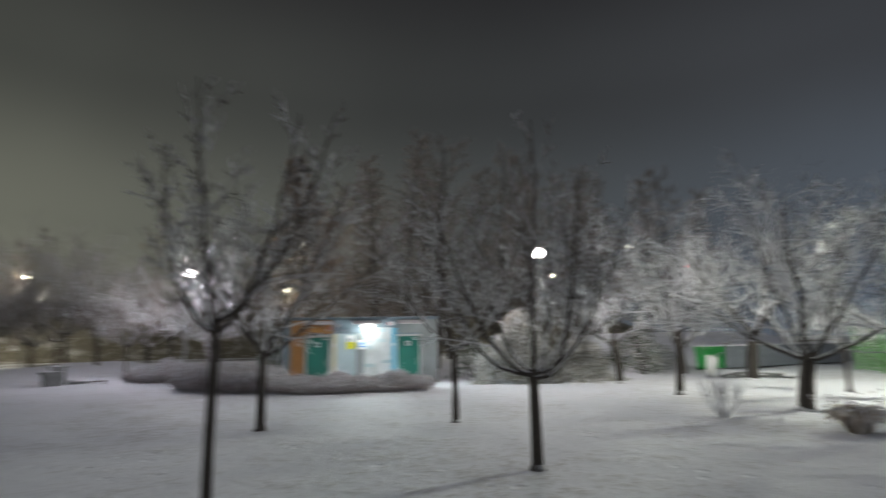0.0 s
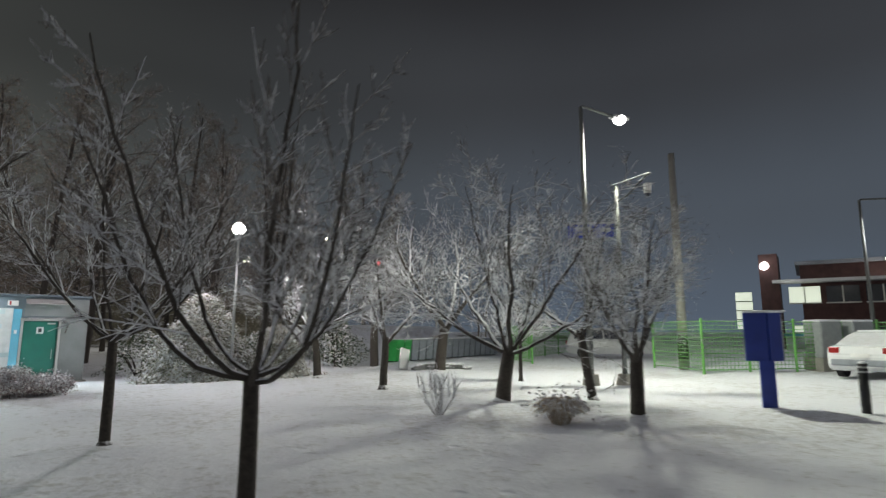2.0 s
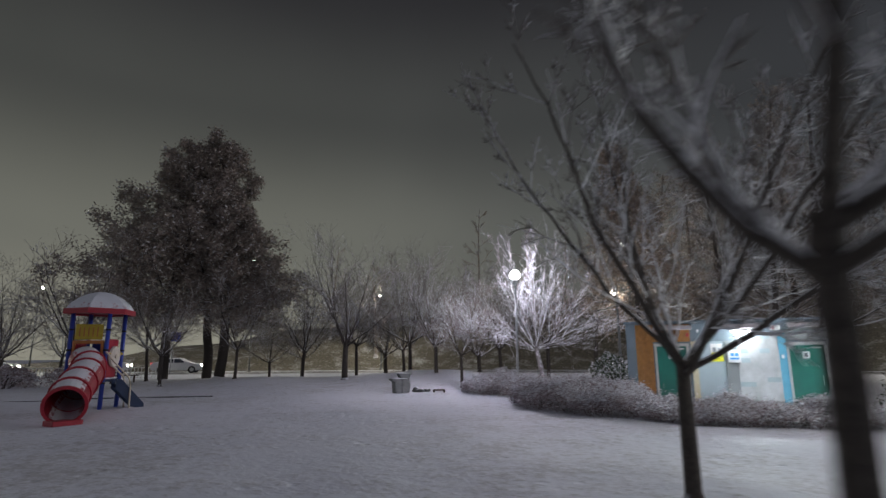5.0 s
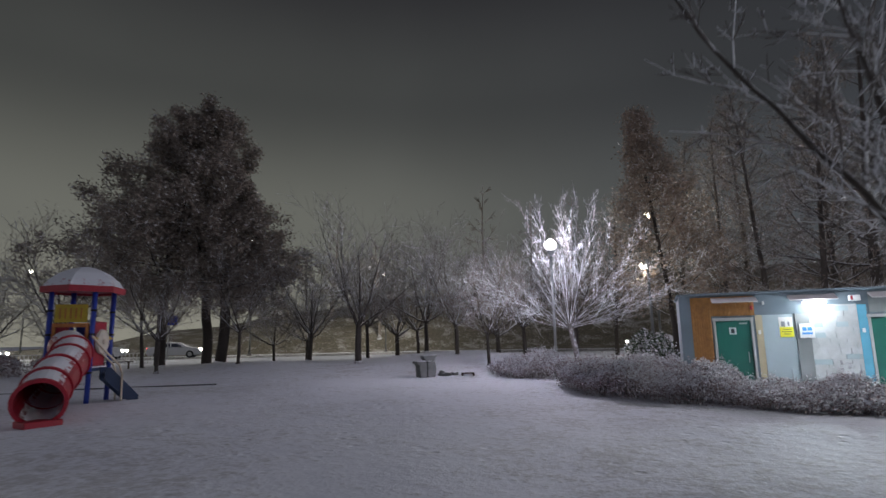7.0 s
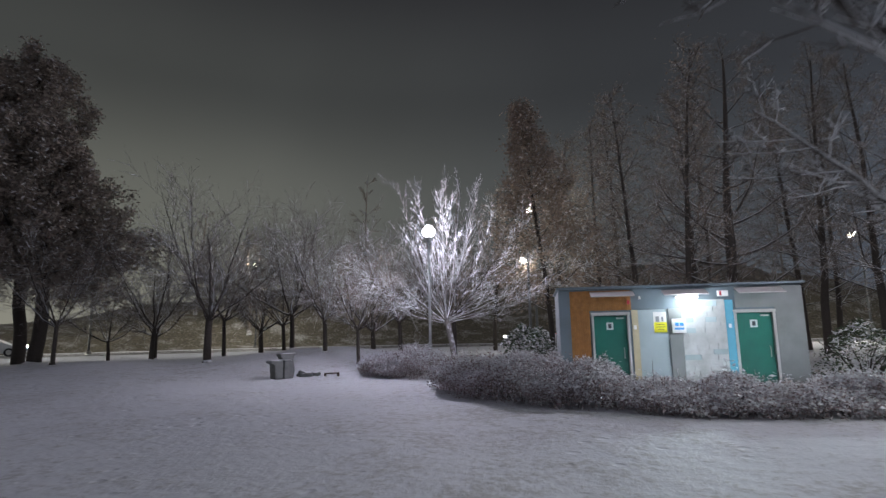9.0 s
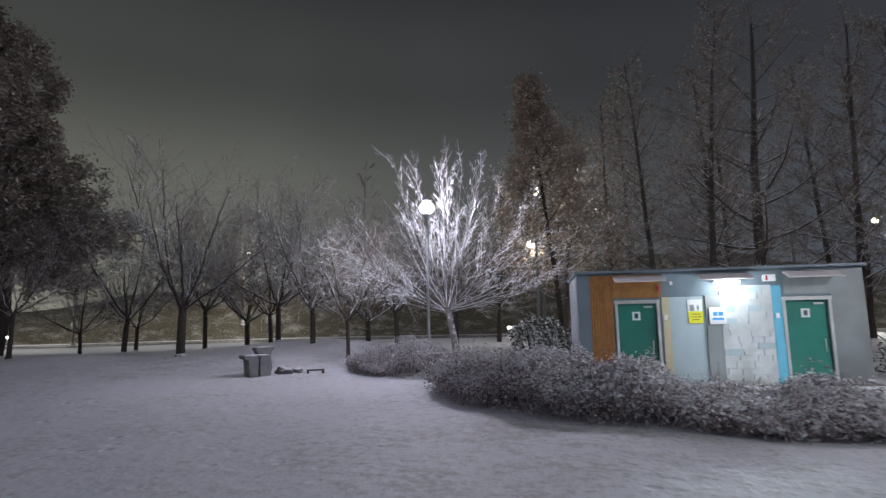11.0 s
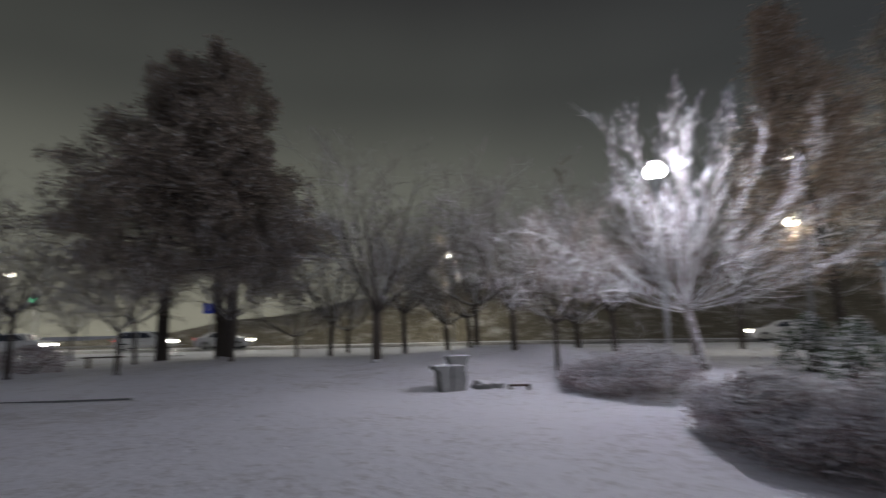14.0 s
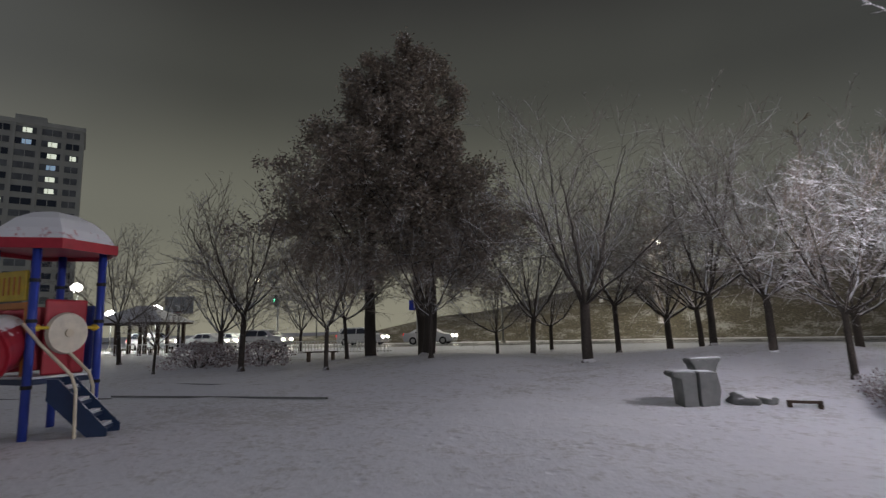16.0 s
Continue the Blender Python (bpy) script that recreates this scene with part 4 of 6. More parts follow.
def hut():
    ob = empty("toilet_hut", HUT, "prefabricated public toilet hut with two green doors, lamp lit", "hut")
    D = 3.2
    def P(name, items, mat, label="", bevel=0.0):
        return part(name, boxes(*items, bevel=bevel), mat, ob, label)
    # shell: front wall with two openings, sides, back, roof
    def wall(u0, u1, z0, z1, y0=0.02, y1=0.14):
        return (((u0 + u1) / 2, (y0 + y1) / 2, (z0 + z1) / 2), (u1 - u0, y1 - y0, z1 - z0))
    P("front_wall", [wall(-0.99, -0.02, 0, TOPZ), wall(-0.02, 0.95, 2.13, TOPZ), wall(0.95, 3.95, 0, TOPZ), wall(3.95, 4.90, 2.13, TOPZ), wall(4.90, 5.72, 0, TOPZ)], M_HUT, "blue-grey sandwich panel")
    P("back_wall", [wall(-0.99, 5.72, 0, TOPZ, D, D + 0.1)], M_HUTGREY)
    P("side_wall", [((5.67, 0.14 + (D - 0.14) / 2, TOPZ / 2), (0.1, D - 0.14, TOPZ))], M_HUTGREY)
    side = P("side_wall", [((-0.94, 0.14 + (D - 0.14) / 2, TOPZ / 2), (0.1, D - 0.14, TOPZ))], M_HUTSIDE, "pale ribbed side panel")
    for k in range(13):
        part("rib", boxes(((-1.0, 0.32 + k * 0.235, TOPZ / 2), (0.03, 0.09, TOPZ - 0.1)), bevel=0.01), M_HUTSIDE, side)
    P("floor_slab", [((2.36, D / 2, -0.06), (6.9, D + 0.5, 0.3))], M_CONCRETE)
    roof = P("roof", [((2.365, D / 2 + 0.02, TOPZ + 0.03), (6.86, D + 0.28, 0.07))], M_HUT, "thin dark flat roof", 0.01)
    part("snow_cover", boxes(((2.365, D / 2 + 0.12, TOPZ + 0.075), (6.60, D - 0.1, 0.02)), bevel=0.008), M_ROOFSNOW, roof, "thin snow layer")
    # cladding, a little proud of the wall
    P("corner_panel", [wall(-1.0, -0.68, 0, TOPZ - 0.06, -0.012, 0.02)], M_HUT)
    slats = P("slat_panel", [wall(-0.68, -0.12, 0, TOPZ - 0.06, 0.0, 0.02), wall(-0.12, 1.08, 2.27, TOPZ - 0.06, 0.0, 0.02)], M_SLAT, "orange timber-look slats")
    for k in range(8):
        part("slat", boxes(((-0.645 + 0.07 * k, -0.012, (TOPZ - 0.08) / 2), (0.046, 0.024, TOPZ - 0.1)), bevel=0.005), M_SLAT, slats)
    for k in range(17):
        part("slat", boxes(((-0.085 + 0.07 * k, -0.012, 2.27 + (TOPZ - 2.35) / 2), (0.046, 0.024, TOPZ - 2.37)), bevel=0.005), M_SLAT, slats)
    P("cream_panel", [wall(1.08, 1.26, 0, 2.27, 0.0, 0.02)], M_HUTCREAM)
    P("pale_panel", [wall(1.26, 2.10, 0, 2.27, 0.002, 0.02), wall(2.45, 2.46, 0, 0.1, 0.002, 0.02)], M_HUTPALE)
    P("pillar", [wall(2.10, 2.46, 0, 2.28, -0.05, 0.02)], M_HUTGREY, "grey cement pillar", 0.006)
    stone = P("stone_panel", [wall(2.46, 3.66, 0, 2.52, 0.0, 0.02)], M_STONE, "pale stone tile cladding")
    r = random.Random(3)
    z = 0.0
    while z < 2.45:
        u, h = 2.47 - r.uniform(0, 0.2), 0.155
        while u < 3.65:
            w = r.uniform(0.24, 0.5)
            a, b = max(2.47, u), min(3.65, u + w)
            if b - a > 0.05:
                t = r.choice([0.012, 0.016, 0.022, 0.034])
                part("tile", boxes((((a + b) / 2, -t / 2, z + h / 2), (b - a - 0.008, t, h - 0.008))), M_STONE if r.random() > 0.12 else M_HUTPALE, stone)
            u += w
        z += h
    P("blue_panel", [wall(3.66, 3.88, 0, 2.5, -0.006, 0.02)], M_HUTBLUE, "sky-blue strip")
    P("header_panel", [wall(1.08, 2.46, 2.28, TOPZ - 0.06, -0.003, 0.02), wall(2.46, 3.95, 2.53, TOPZ - 0.06, -0.003, 0.02)], M_HUT)
    P("grey_panel", [wall(4.97, 5.73, 0, TOPZ - 0.06, -0.004, 0.02), wall(3.95, 4.97, 2.27, TOPZ - 0.06, -0.004, 0.02)], M_HUTGREY)
    for u in (0.0, 3.96):
        f = P("door_frame", [((u - 0.045, 0.03, 1.06), (0.07, 0.14, 2.12)), ((u + 0.975, 0.03, 1.06), (0.07, 0.14, 2.12)), ((u + 0.465, 0.03, 2.165), (1.12, 0.14, 0.09))], M_ALU, "aluminium door frame", 0.006)
        d = P("door", [((u + 0.465, 0.085, 1.055), (0.93, 0.045, 2.11))], M_DOORGREEN, "closed green steel door", 0.004)
        part("handle", pipe_bm([(u + 0.82, 0.055, 1.15), (u + 0.82, 0.02, 1.15), (u + 0.82, 0.02, 0.85), (u + 0.82, 0.055, 0.85)], 0.012), M_ALU, d, "steel pull handle")
        s = part("door_sign", boxes(((u + 0.45, 0.055, 1.80), (0.20, 0.012, 0.22)), bevel=0.004), M_WHITE, d, "small white sign plate")
        part("print", boxes(((u + 0.45, 0.048, 1.80), (0.09, 0.006, 0.13)), bevel=0.002), M_PICTO, s)
        part("closer", boxes(((u + 0.75, 0.05, 2.03), (0.22, 0.05, 0.05)), bevel=0.008), M_ALU, d)
    for u in (1.16, 3.76):
        k = P("keypad", [((u, -0.012, 1.75), (0.075, 0.03, 0.12))], M_WHITE, "small white button box", 0.006)
    # awnings
    for u0, u1 in ((-0.09, 1.15), (1.96, 3.17), (3.95, 5.18)):
        m = pose((u0 + u1) / 2, -0.19, 2.75, 22, 0, 0)
        bm = bmesh.new()
        box(bm, (0, 0, 0), (u1 - u0, 0.42, 0.035), 0.01, m)
        a = part("awning", bm, M_AWNING, ob, "pale sloping awning")
        for du in (-0.45, 0.45):
            part("bracket", boxes((((u0 + u1) / 2 + du, -0.10, 2.70), (0.025, 0.24, 0.03))), M_ALU, a)
    # wall lamp under the middle awning
    l = P("wall_lamp", [((2.62, -0.12, 2.62), (0.62, 0.10, 0.05))], M_WHITE, "white strip lamp", 0.01)
    part("tube", boxes(((2.62, -0.12, 2.58), (0.56, 0.07, 0.03)), bevel=0.01), M_LAMP, l, "glowing tube")
    # notices and boxes
    n = P("notice", [((1.86, -0.004, 1.91), (0.36, 0.012, 0.56)), ], M_WHITE, "white paper notice", 0.003)
    part("print", boxes(((1.79, -0.012, 1.98), (0.10, 0.006, 0.16)), ((1.93, -0.012, 1.98), (0.05, 0.006, 0.13))), M_GREYPANEL, n)
    y = part("yellow_sheet", boxes(((1.87, -0.014, 1.74), (0.35, 0.008, 0.30))), M_SIGNYELLOW, n, "yellow notice sheet")
    for k, w in enumerate((0.22, 0.26, 0.18)):
        part("print", boxes(((1.87, -0.020, 1.82 - 0.07 * k), (w, 0.004, 0.018))), M_PICTO, y)
    b = P("panel_box", [((2.36, -0.08, 1.77), (0.38, 0.05, 0.42))], M_WHITE, "white notice board", 0.008)
    part("print", boxes(((2.30, -0.108, 1.82), (0.10, 0.006, 0.10)), ((2.43, -0.108, 1.82), (0.11, 0.006, 0.10)), ((2.36, -0.108, 1.69), (0.26, 0.006, 0.06))), M_LIGHTBLUE, b)
    P("junction_box", [((1.33, -0.02, 2.63), (0.06, 0.05, 0.10))], M_WHITE, "", 0.008)
    P("siren", [((1.0, -0.05, 2.50), (0.07, 0.09, 0.12))], M_RED, "small red alarm box", 0.012)
    v = P("vent_box", [((3.62, -0.05, 2.69), (0.28, 0.10, 0.17))], M_WHITE, "white vent box", 0.01)
    part("mark", boxes(((3.55, -0.103, 2.69), (0.05, 0.006, 0.12))), M_RED, v)
    P("conduit", [((2.46, -0.01, 2.38), (0.03, 0.04, 0.60))], M_GREYPANEL)
    return ob


def pipe_bm(points, r, sides=8):
    bm = bmesh.new()
    me = pipe(points, r, sides)
    bm.from_mesh(me)
    bpy.data.meshes.remove(me)
    return bm


hut()


# ---- lamps ----
def path_lamp(place, top, tilt, label):
    x, y = place
    z = ground_z(x, y)
    ob = empty("park_lamp", pose(x, y, z, 0, 0, tilt), label, "lamp post", "park lamps")
    part("base", rod((0, 0, -0.05), (0, 0, 0.35), 0.11, 0.085), M_GALV, ob)
    part("pole", rod((0, 0, 0.3), (0, 0, top - z - 0.2), 0.05, 0.038, 14), M_GALV, ob, "slim steel pole", True)
    part("collar", rod((0, 0, 0.95), (0, 0, 1.02), 0.07, 0.07, 14), M_GALV, ob)
    head = part("head", rod((0, 0, top - z - 0.3), (0, 0, top - z - 0.08), 0.05, 0.15, 16), M_GALV, ob, "lamp head")
    bm = bmesh.new()
    bmesh.ops.create_uvsphere(bm, u_segments=20, v_segments=12, radius=0.21, matrix=pose(0, 0, top - z + 0.10) @ Matrix.Diagonal((1, 1, 0.85, 1)))
    o = part("globe", bm, M_LAMP, head, "glowing white globe", True)
    o.visible_shadow = False
    part("cap", rod((0, 0, top - z + 0.30), (0, 0, top - z + 0.35), 0.13, 0.03, 16), M_GALV, head)


path_lamp((-11.33, 23.6), 4.52, 0, "steel park lamp glowing white above the hedge")
path_lamp((3.50, 21.0), 4.64, 0, "steel park lamp glowing white behind the shrub")


def street_lamp(place, top, arm, heading, glass, label, watt_head=0.32, pole_r=0.09):
    """A tall post with a horizontal arm and a flat head."""
    x, y = place
    z = ground_z(x, y)
    ob = empty("street_lamp", pose(x, y, z, 0, 0, heading), label, "street lamp", "street lamps")
    h = top - z
    part("base", rod((0, 0, -0.05), (0, 0, 0.28), 0.24, 0.2, 16), M_CONCRETE, ob)
    part("pole", rod((0, 0, 0.25), (0, 0, h), pole_r, pole_r * 0.6, 16), M_WHITEPOLE, ob, "tapered pale pole", True)
    me = pipe([(0, 0, h - 0.05), (0.05, 0, h + 0.03), (arm * 0.5, 0, h - 0.02), (arm, 0, h - 0.08)], pole_r * 0.45, 10)
    mesh_part("arm", me, M_WHITEPOLE, ob, smooth=True)
    head = part("head", boxes(((arm + 0.25, 0, h - 0.08), (0.62, 0.26, 0.10)), bevel=0.03), M_GALV, ob, "flat lamp head")
    bm = bmesh.new()
    bmesh.ops.create_uvsphere(bm, u_segments=16, v_segments=10, radius=1.0, matrix=pose(arm + 0.25, 0, h - 0.14) @ Matrix.Diagonal((watt_head * 0.75, watt_head * 0.65, watt_head * 0.55, 1)))
    o = part("glass", bm, glass, head, "glowing lamp glass", True)
    o.visible_shadow = False
    return ob


street_lamp((11.46, 13.42), 7.90, 1.22, -5, M_LAMP, "tall street lamp with a side arm lighting the car park", 0.27)
street_lamp((28.2, 13.4), 7.2, 1.5, -60, M_LAMP, "street lamp by the parked sedan", 0.3)
for (lx, ly, lz), turn in zip(ROAD_LAMPS, (140, 110, 110, 95, 95, 160, 150, 150)):
    o = Vector((math.cos(radians(turn)), math.sin(radians(turn)), 0))
    street_lamp((lx - o.x * 1.4, ly - o.y * 1.4), lz + 0.1, 1.15, turn, M_LAMPWARM, "road lamp glowing warm beyond the trees", 0.32)
# glass made wider than the lamp head, its shape standing in for glare
for lx, ly, lz in [(-68.7, 6.8, 6.0), (-69.0, 13.4, 4.0), (-69.0, 9.6, 3.5)]:
    street_lamp((lx - 1.2, ly), lz + 0.1, 0.9, 0, M_LAMP, "distant street lamp near the pavilion", 0.75)


def snowy_bar(a, b, w):
    return cyl(bmesh.new(), a, b, w * 0.6, w * 0.6, 6)


def camera_mast():
    ob = empty("camera_mast", pose(12.26, 12.96, 0, 0, 0, -40), "steel mast with surveillance camera, direction sign and snowy bracket", "mast")
    part("base", rod((0, 0, -0.05), (0, 0, 0.3), 0.26, 0.18, 16), M_CONCRETE, ob)
    part("pole", rod((0, 0, 0.2), (0, 0, 5.50), 0.07, 0.055, 14), M_MAST, ob, "", True)
    arm = mesh_part("arm", pipe([(-0.1, 0, 5.0), (0.3, 0, 5.25), (0.85, 0, 5.82), (0.95, 0, 5.86)], 0.026), M_MAST, ob, "snow-covered slanting bracket")
    mesh_part("stay", pipe([(-0.15, 0, 5.52), (0.9, 0, 5.86)], 0.014), M_MAST, arm)
    part("snow_cover", snowy_bar((-0.15, 0, 5.54), (0.9, 0, 5.88), 0.022), M_SNOW, arm)
    cam_ = part("surveillance_camera", rod((0.85, 0, 5.28), (0.85, 0, 5.56), 0.09, 0.11, 14), M_WHITE, ob, "white dome camera")
    bm = bmesh.new()
    bmesh.ops.create_uvsphere(bm, u_segments=14, v_segments=8, radius=0.085, matrix=pose(0.85, 0, 5.27))
    part("dome", bm, M_WINDARK, cam_, "", True)
    s = part("street_sign", boxes(((-0.75, 0, 4.25), (1.25, 0.03, 0.38)), bevel=0.01), M_STREETBLUE, ob, "blue direction sign with white lines of writing")
    for at, size in (((-0.95, -0.02, 4.31), (0.45, 0.006, 0.09)), ((-0.95, -0.02, 4.16), (0.4, 0.006, 0.05)), ((-0.35, -0.02, 4.27), (0.3, 0.006, 0.12))):
        part("lettering", boxes((at, size)), M_WHITE, s)
    part("snow_cover", boxes(((-0.7, 0, 4.47), (1.4, 0.05, 0.04))), M_SNOW, s)
    part("brace", rod((0.0, 0, 4.45), (-1.4, 0, 4.45), 0.02), M_MAST, s)
    part("control_box", boxes(((0, -0.16, 2.6), (0.3, 0.2, 0.42)), bevel=0.015), M_GREYPANEL, ob)


camera_mast()


def utility_pole():
    ob = empty("utility_pole", pose(18.93, 15.97, 0), "tall concrete utility pole behind the green fence", "utility pole")
    part("pole", rod((0, 0, -0.1), (0.0, 0, 8.5), 0.19, 0.12, 16), M_CONCRETE, ob, "", True)
    part("band", rod((0, 0, 0.4), (0, 0, 1.3), 0.2, 0.195, 16), M_BLACK, ob, "dark wrapped band")
    part("lamp_bracket", boxes(((0.1, -0.2, 6.2), (0.1, 0.4, 0.06))), M_GALV, ob)


utility_pole()


# ---- car park edge ----
def blue_sign():
    m = pose(11.15, 8.52, 0, 0, 0, -52) @ Matrix.Diagonal((0.7, 0.8, 1.0, 1.0))
    ob = empty("blue_sign_post", m, "deep blue notice pillar seen from behind, snow on its rim", "sign")
    part("post", boxes(((0, 0, 0.42), (0.36, 0.12, 0.92)), bevel=0.008), M_SIGNBLUE, ob, "broad blue post")
    b = part("board", boxes(((-0.22, 0, 1.33), (0.56, 0.16, 0.92)), bevel=0.01), M_SIGNBLUE, ob, "blue board")
    bm = bmesh.new()
    box(bm, (0, 0, 0), (0.46, 0.12, 0.92), 0.01, pose(0.25, 0.10, 1.33, 0, 0, 38))
    part("board", bm, M_SIGNBLUE, ob, "angled second board")
    bm = bmesh.new()
    box(bm, (0, 0, 0), (0.46, 0.03, 0.90), 0.005, pose(0.32, 0.16, 1.33, 0, 0, 38))
    part("edge", bm, M_ALU, ob)
    part("snow_cover", boxes(((0.02, 0.03, 1.815), (1.0, 0.22, 0.045)), bevel=0.015), M_SNOW, ob)
    return ob


blue_sign()


def bollard(x, y):
    ob = empty("bollard", pose(x, y, ground_z(x, y), 2, -4, 0), "black post with pale bands at the car park edge", "bollard")
    part("post", rod((0, 0, -0.05), (0, 0, 0.86), 0.075, 0.075, 16), M_BLACK, ob, "", True)
    for z in (0.70, 0.78):
        part("band", rod((0, 0, z), (0, 0, z + 0.03), 0.078, 0.078, 16), M_GALV, ob, "pale reflective band")
    part("snow_cover", rod((0, 0, 0.86), (0, 0, 0.885), 0.07, 0.04, 14), M_SNOW, ob)


bollard(11.67, 7.16)


def fence_panel(a, b, tall_, dense):
    a, b = Vector((*a, 0)), Vector((*b, 0))
    d = b - a
    L = d.length
    ang = math.degrees(math.atan2(d.y, d.x))
    ob = empty("fence_panel", pose(a.x, a.y, 0, 0, 0, ang), "lime-green welded wire fence panel", "fence", "green fence panels")
    for x in (0.0, L):
        part("post", boxes(((x, 0, tall_ / 2), (0.07, 0.07, tall_ + 0.1)), bevel=0.006), M_GREENFENCE, ob)
    n = int(tall_ / dense)
    for k in range(n + 1):
        z = 0.12 + (tall_ - 0.18) * k / n
        part("rail", rod((0, 0.02, z), (L, 0.02, z), 0.013 if k % 4 else 0.022, None, 5), M_GREENFENCE, ob)
    v, f = [], []
    m = int(L / 0.16)
    for k in range(1, m):
        x = L * k / m
        tube(v, f, [Vector((x, 0, 0.08)), Vector((x, 0, tall_ - 0.04))], [0.008, 0.008], 4)
    tagged(mesh_part("wires", as_mesh("wires", v, f), M_GREENFENCE, ob), kind="stuff")


line_a = [(16.83, 23.9), (16.2, 21.6)]
fence_panel(*line_a, 1.75, 0.13)
far_fence = [(16.83, 23.9), (19.3, 25.6), (21.8, 27.2), (24.3, 28.8), (26.8, 30.4)]
for a, b in zip(far_fence[:-1], far_fence[1:]):
    fence_panel(a, b, 1.75, 0.2)
run = [(18.9, 17.3), (17.8, 14.4), (19.7, 13.9), (21.6, 13.3), (23.5, 12.8), (25.4, 12.2), (27.3, 11.7), (29.2, 11.1), (31.1, 10.6)]
for a, b in zip(run[:-1], run[1:]):
    fence_panel(a, b, 1.85, 0.15)


def container_row():
    r = random.Random(8)
    a, b = Vector((11.2, 25.6)), Vector((21.0, 30.6))
    d = (b - a).normalized()
    ang = math.degrees(math.atan2(d.y, d.x))
    u = 0.0
    k = 0
    while u < (b - a).length:
        w = 0.58
        p = a + d * (u + w / 2)
        ob = empty("waste_bin", pose(p.x, p.y, 0, 0, 0, ang), "green lidded waste bin in a row" if k < 2 else "grey lidded waste bin in a row", "waste bin", "row of waste bins")
        mat = M_GREENBIN if k < 2 else M_GREYPANEL
        bm = bmesh.new()
        vs = [bm.verts.new(c) for c in [(-.22, -.26, 0.08), (.22, -.26, 0.08), (.22, .26, 0.08), (-.22, .26, 0.08), (-.28, -.33, .98), (.28, -.33, .98), (.28, .33, .98), (-.28, .33, .98)]]
        for q in [(3, 2, 1, 0), (4, 5, 6, 7), (0, 1, 5, 4), (1, 2, 6, 5), (2, 3, 7, 6), (3, 0, 4, 7)]:
            bm.faces.new([vs[i] for i in q])
        part("body", bm, mat, ob)
        lid = part("lid", boxes(((0, 0, 1.02), (0.6, 0.7, 0.07)), bevel=0.02), mat, ob)
        part("snow_cover", boxes(((0, 0, 1.075), (0.56, 0.66, 0.05)), bevel=0.02), M_SNOW, lid)
        part("wheel", rod((-0.2, 0.28, 0.08), (0.2, 0.28, 0.08), 0.08), M_BLACK, ob)
        u += w + 0.04
        k += 1


container_row()


def snow_bank():
    """Low snowy slope behind the bins."""
    def fn(x, y):
        a = np.array([12.0, 27.2]); d = np.array([0.877, 0.48])
        u = (x - a[0]) * d[0] + (y - a[1]) * d[1]
        w = -(x - a[0]) * d[1] + (y - a[1]) * d[0]
        return -0.2 + 2.0 * step(w, 0.2, 5.0) * step(u, -6.0, 1.0) * (1 - step(u, 11, 18)) * (1 - step(w, 8, 13))
    ob = sheet("snow_slope", np.arange(4, 34, 0.6), np.arange(22, 48, 0.6), fn, M_GROUND)
    tagged(ob, "smooth snow-covered slope behind the bins", "slope", kind="structure")


snow_bank()


def debris():
    ob = empty("white_board", pose(9.64, 21.2, 0.0, 0, 12, 30), "white board leaning on a bush at the lawn edge", "board")
    part("board", boxes(((0, 0, 0.4), (0.62, 0.08, 0.8)), bevel=0.06), M_WHITE, ob)
    r = random.Random(2)
    for k in range(7):
        x, y = 10.0 + 0.32 * k + r.uniform(-0.1, 0.1), 20.7 - 0.05 * k + r.uniform(-0.2, 0.2)
        rock("rock", (x, y), r.uniform(0.16, 0.3), k, "dark rock capped with snow", "rocks by the lawn edge")


def rock(name, place, size, seed, label, group=""):
    bm = bmesh.new()
    bmesh.ops.create_icosphere(bm, subdivisions=3, radius=size)
    for v in bm.verts:
        n_ = noise.noise(v.co * (1.6 / size) + Vector((seed * 7.1, seed, 0)))
        v.co *= 1 + 0.45 * n_
        v.co.z *= 0.62
        v.co.x *= 1.3
    x, y = place
    ob = part(name, bm, M_GRANITE, None, "", True)
    ob.location = (x, y, ground_z(x, y) + size * 0.25)
    return tagged(ob, label, "rock", group)


debris()


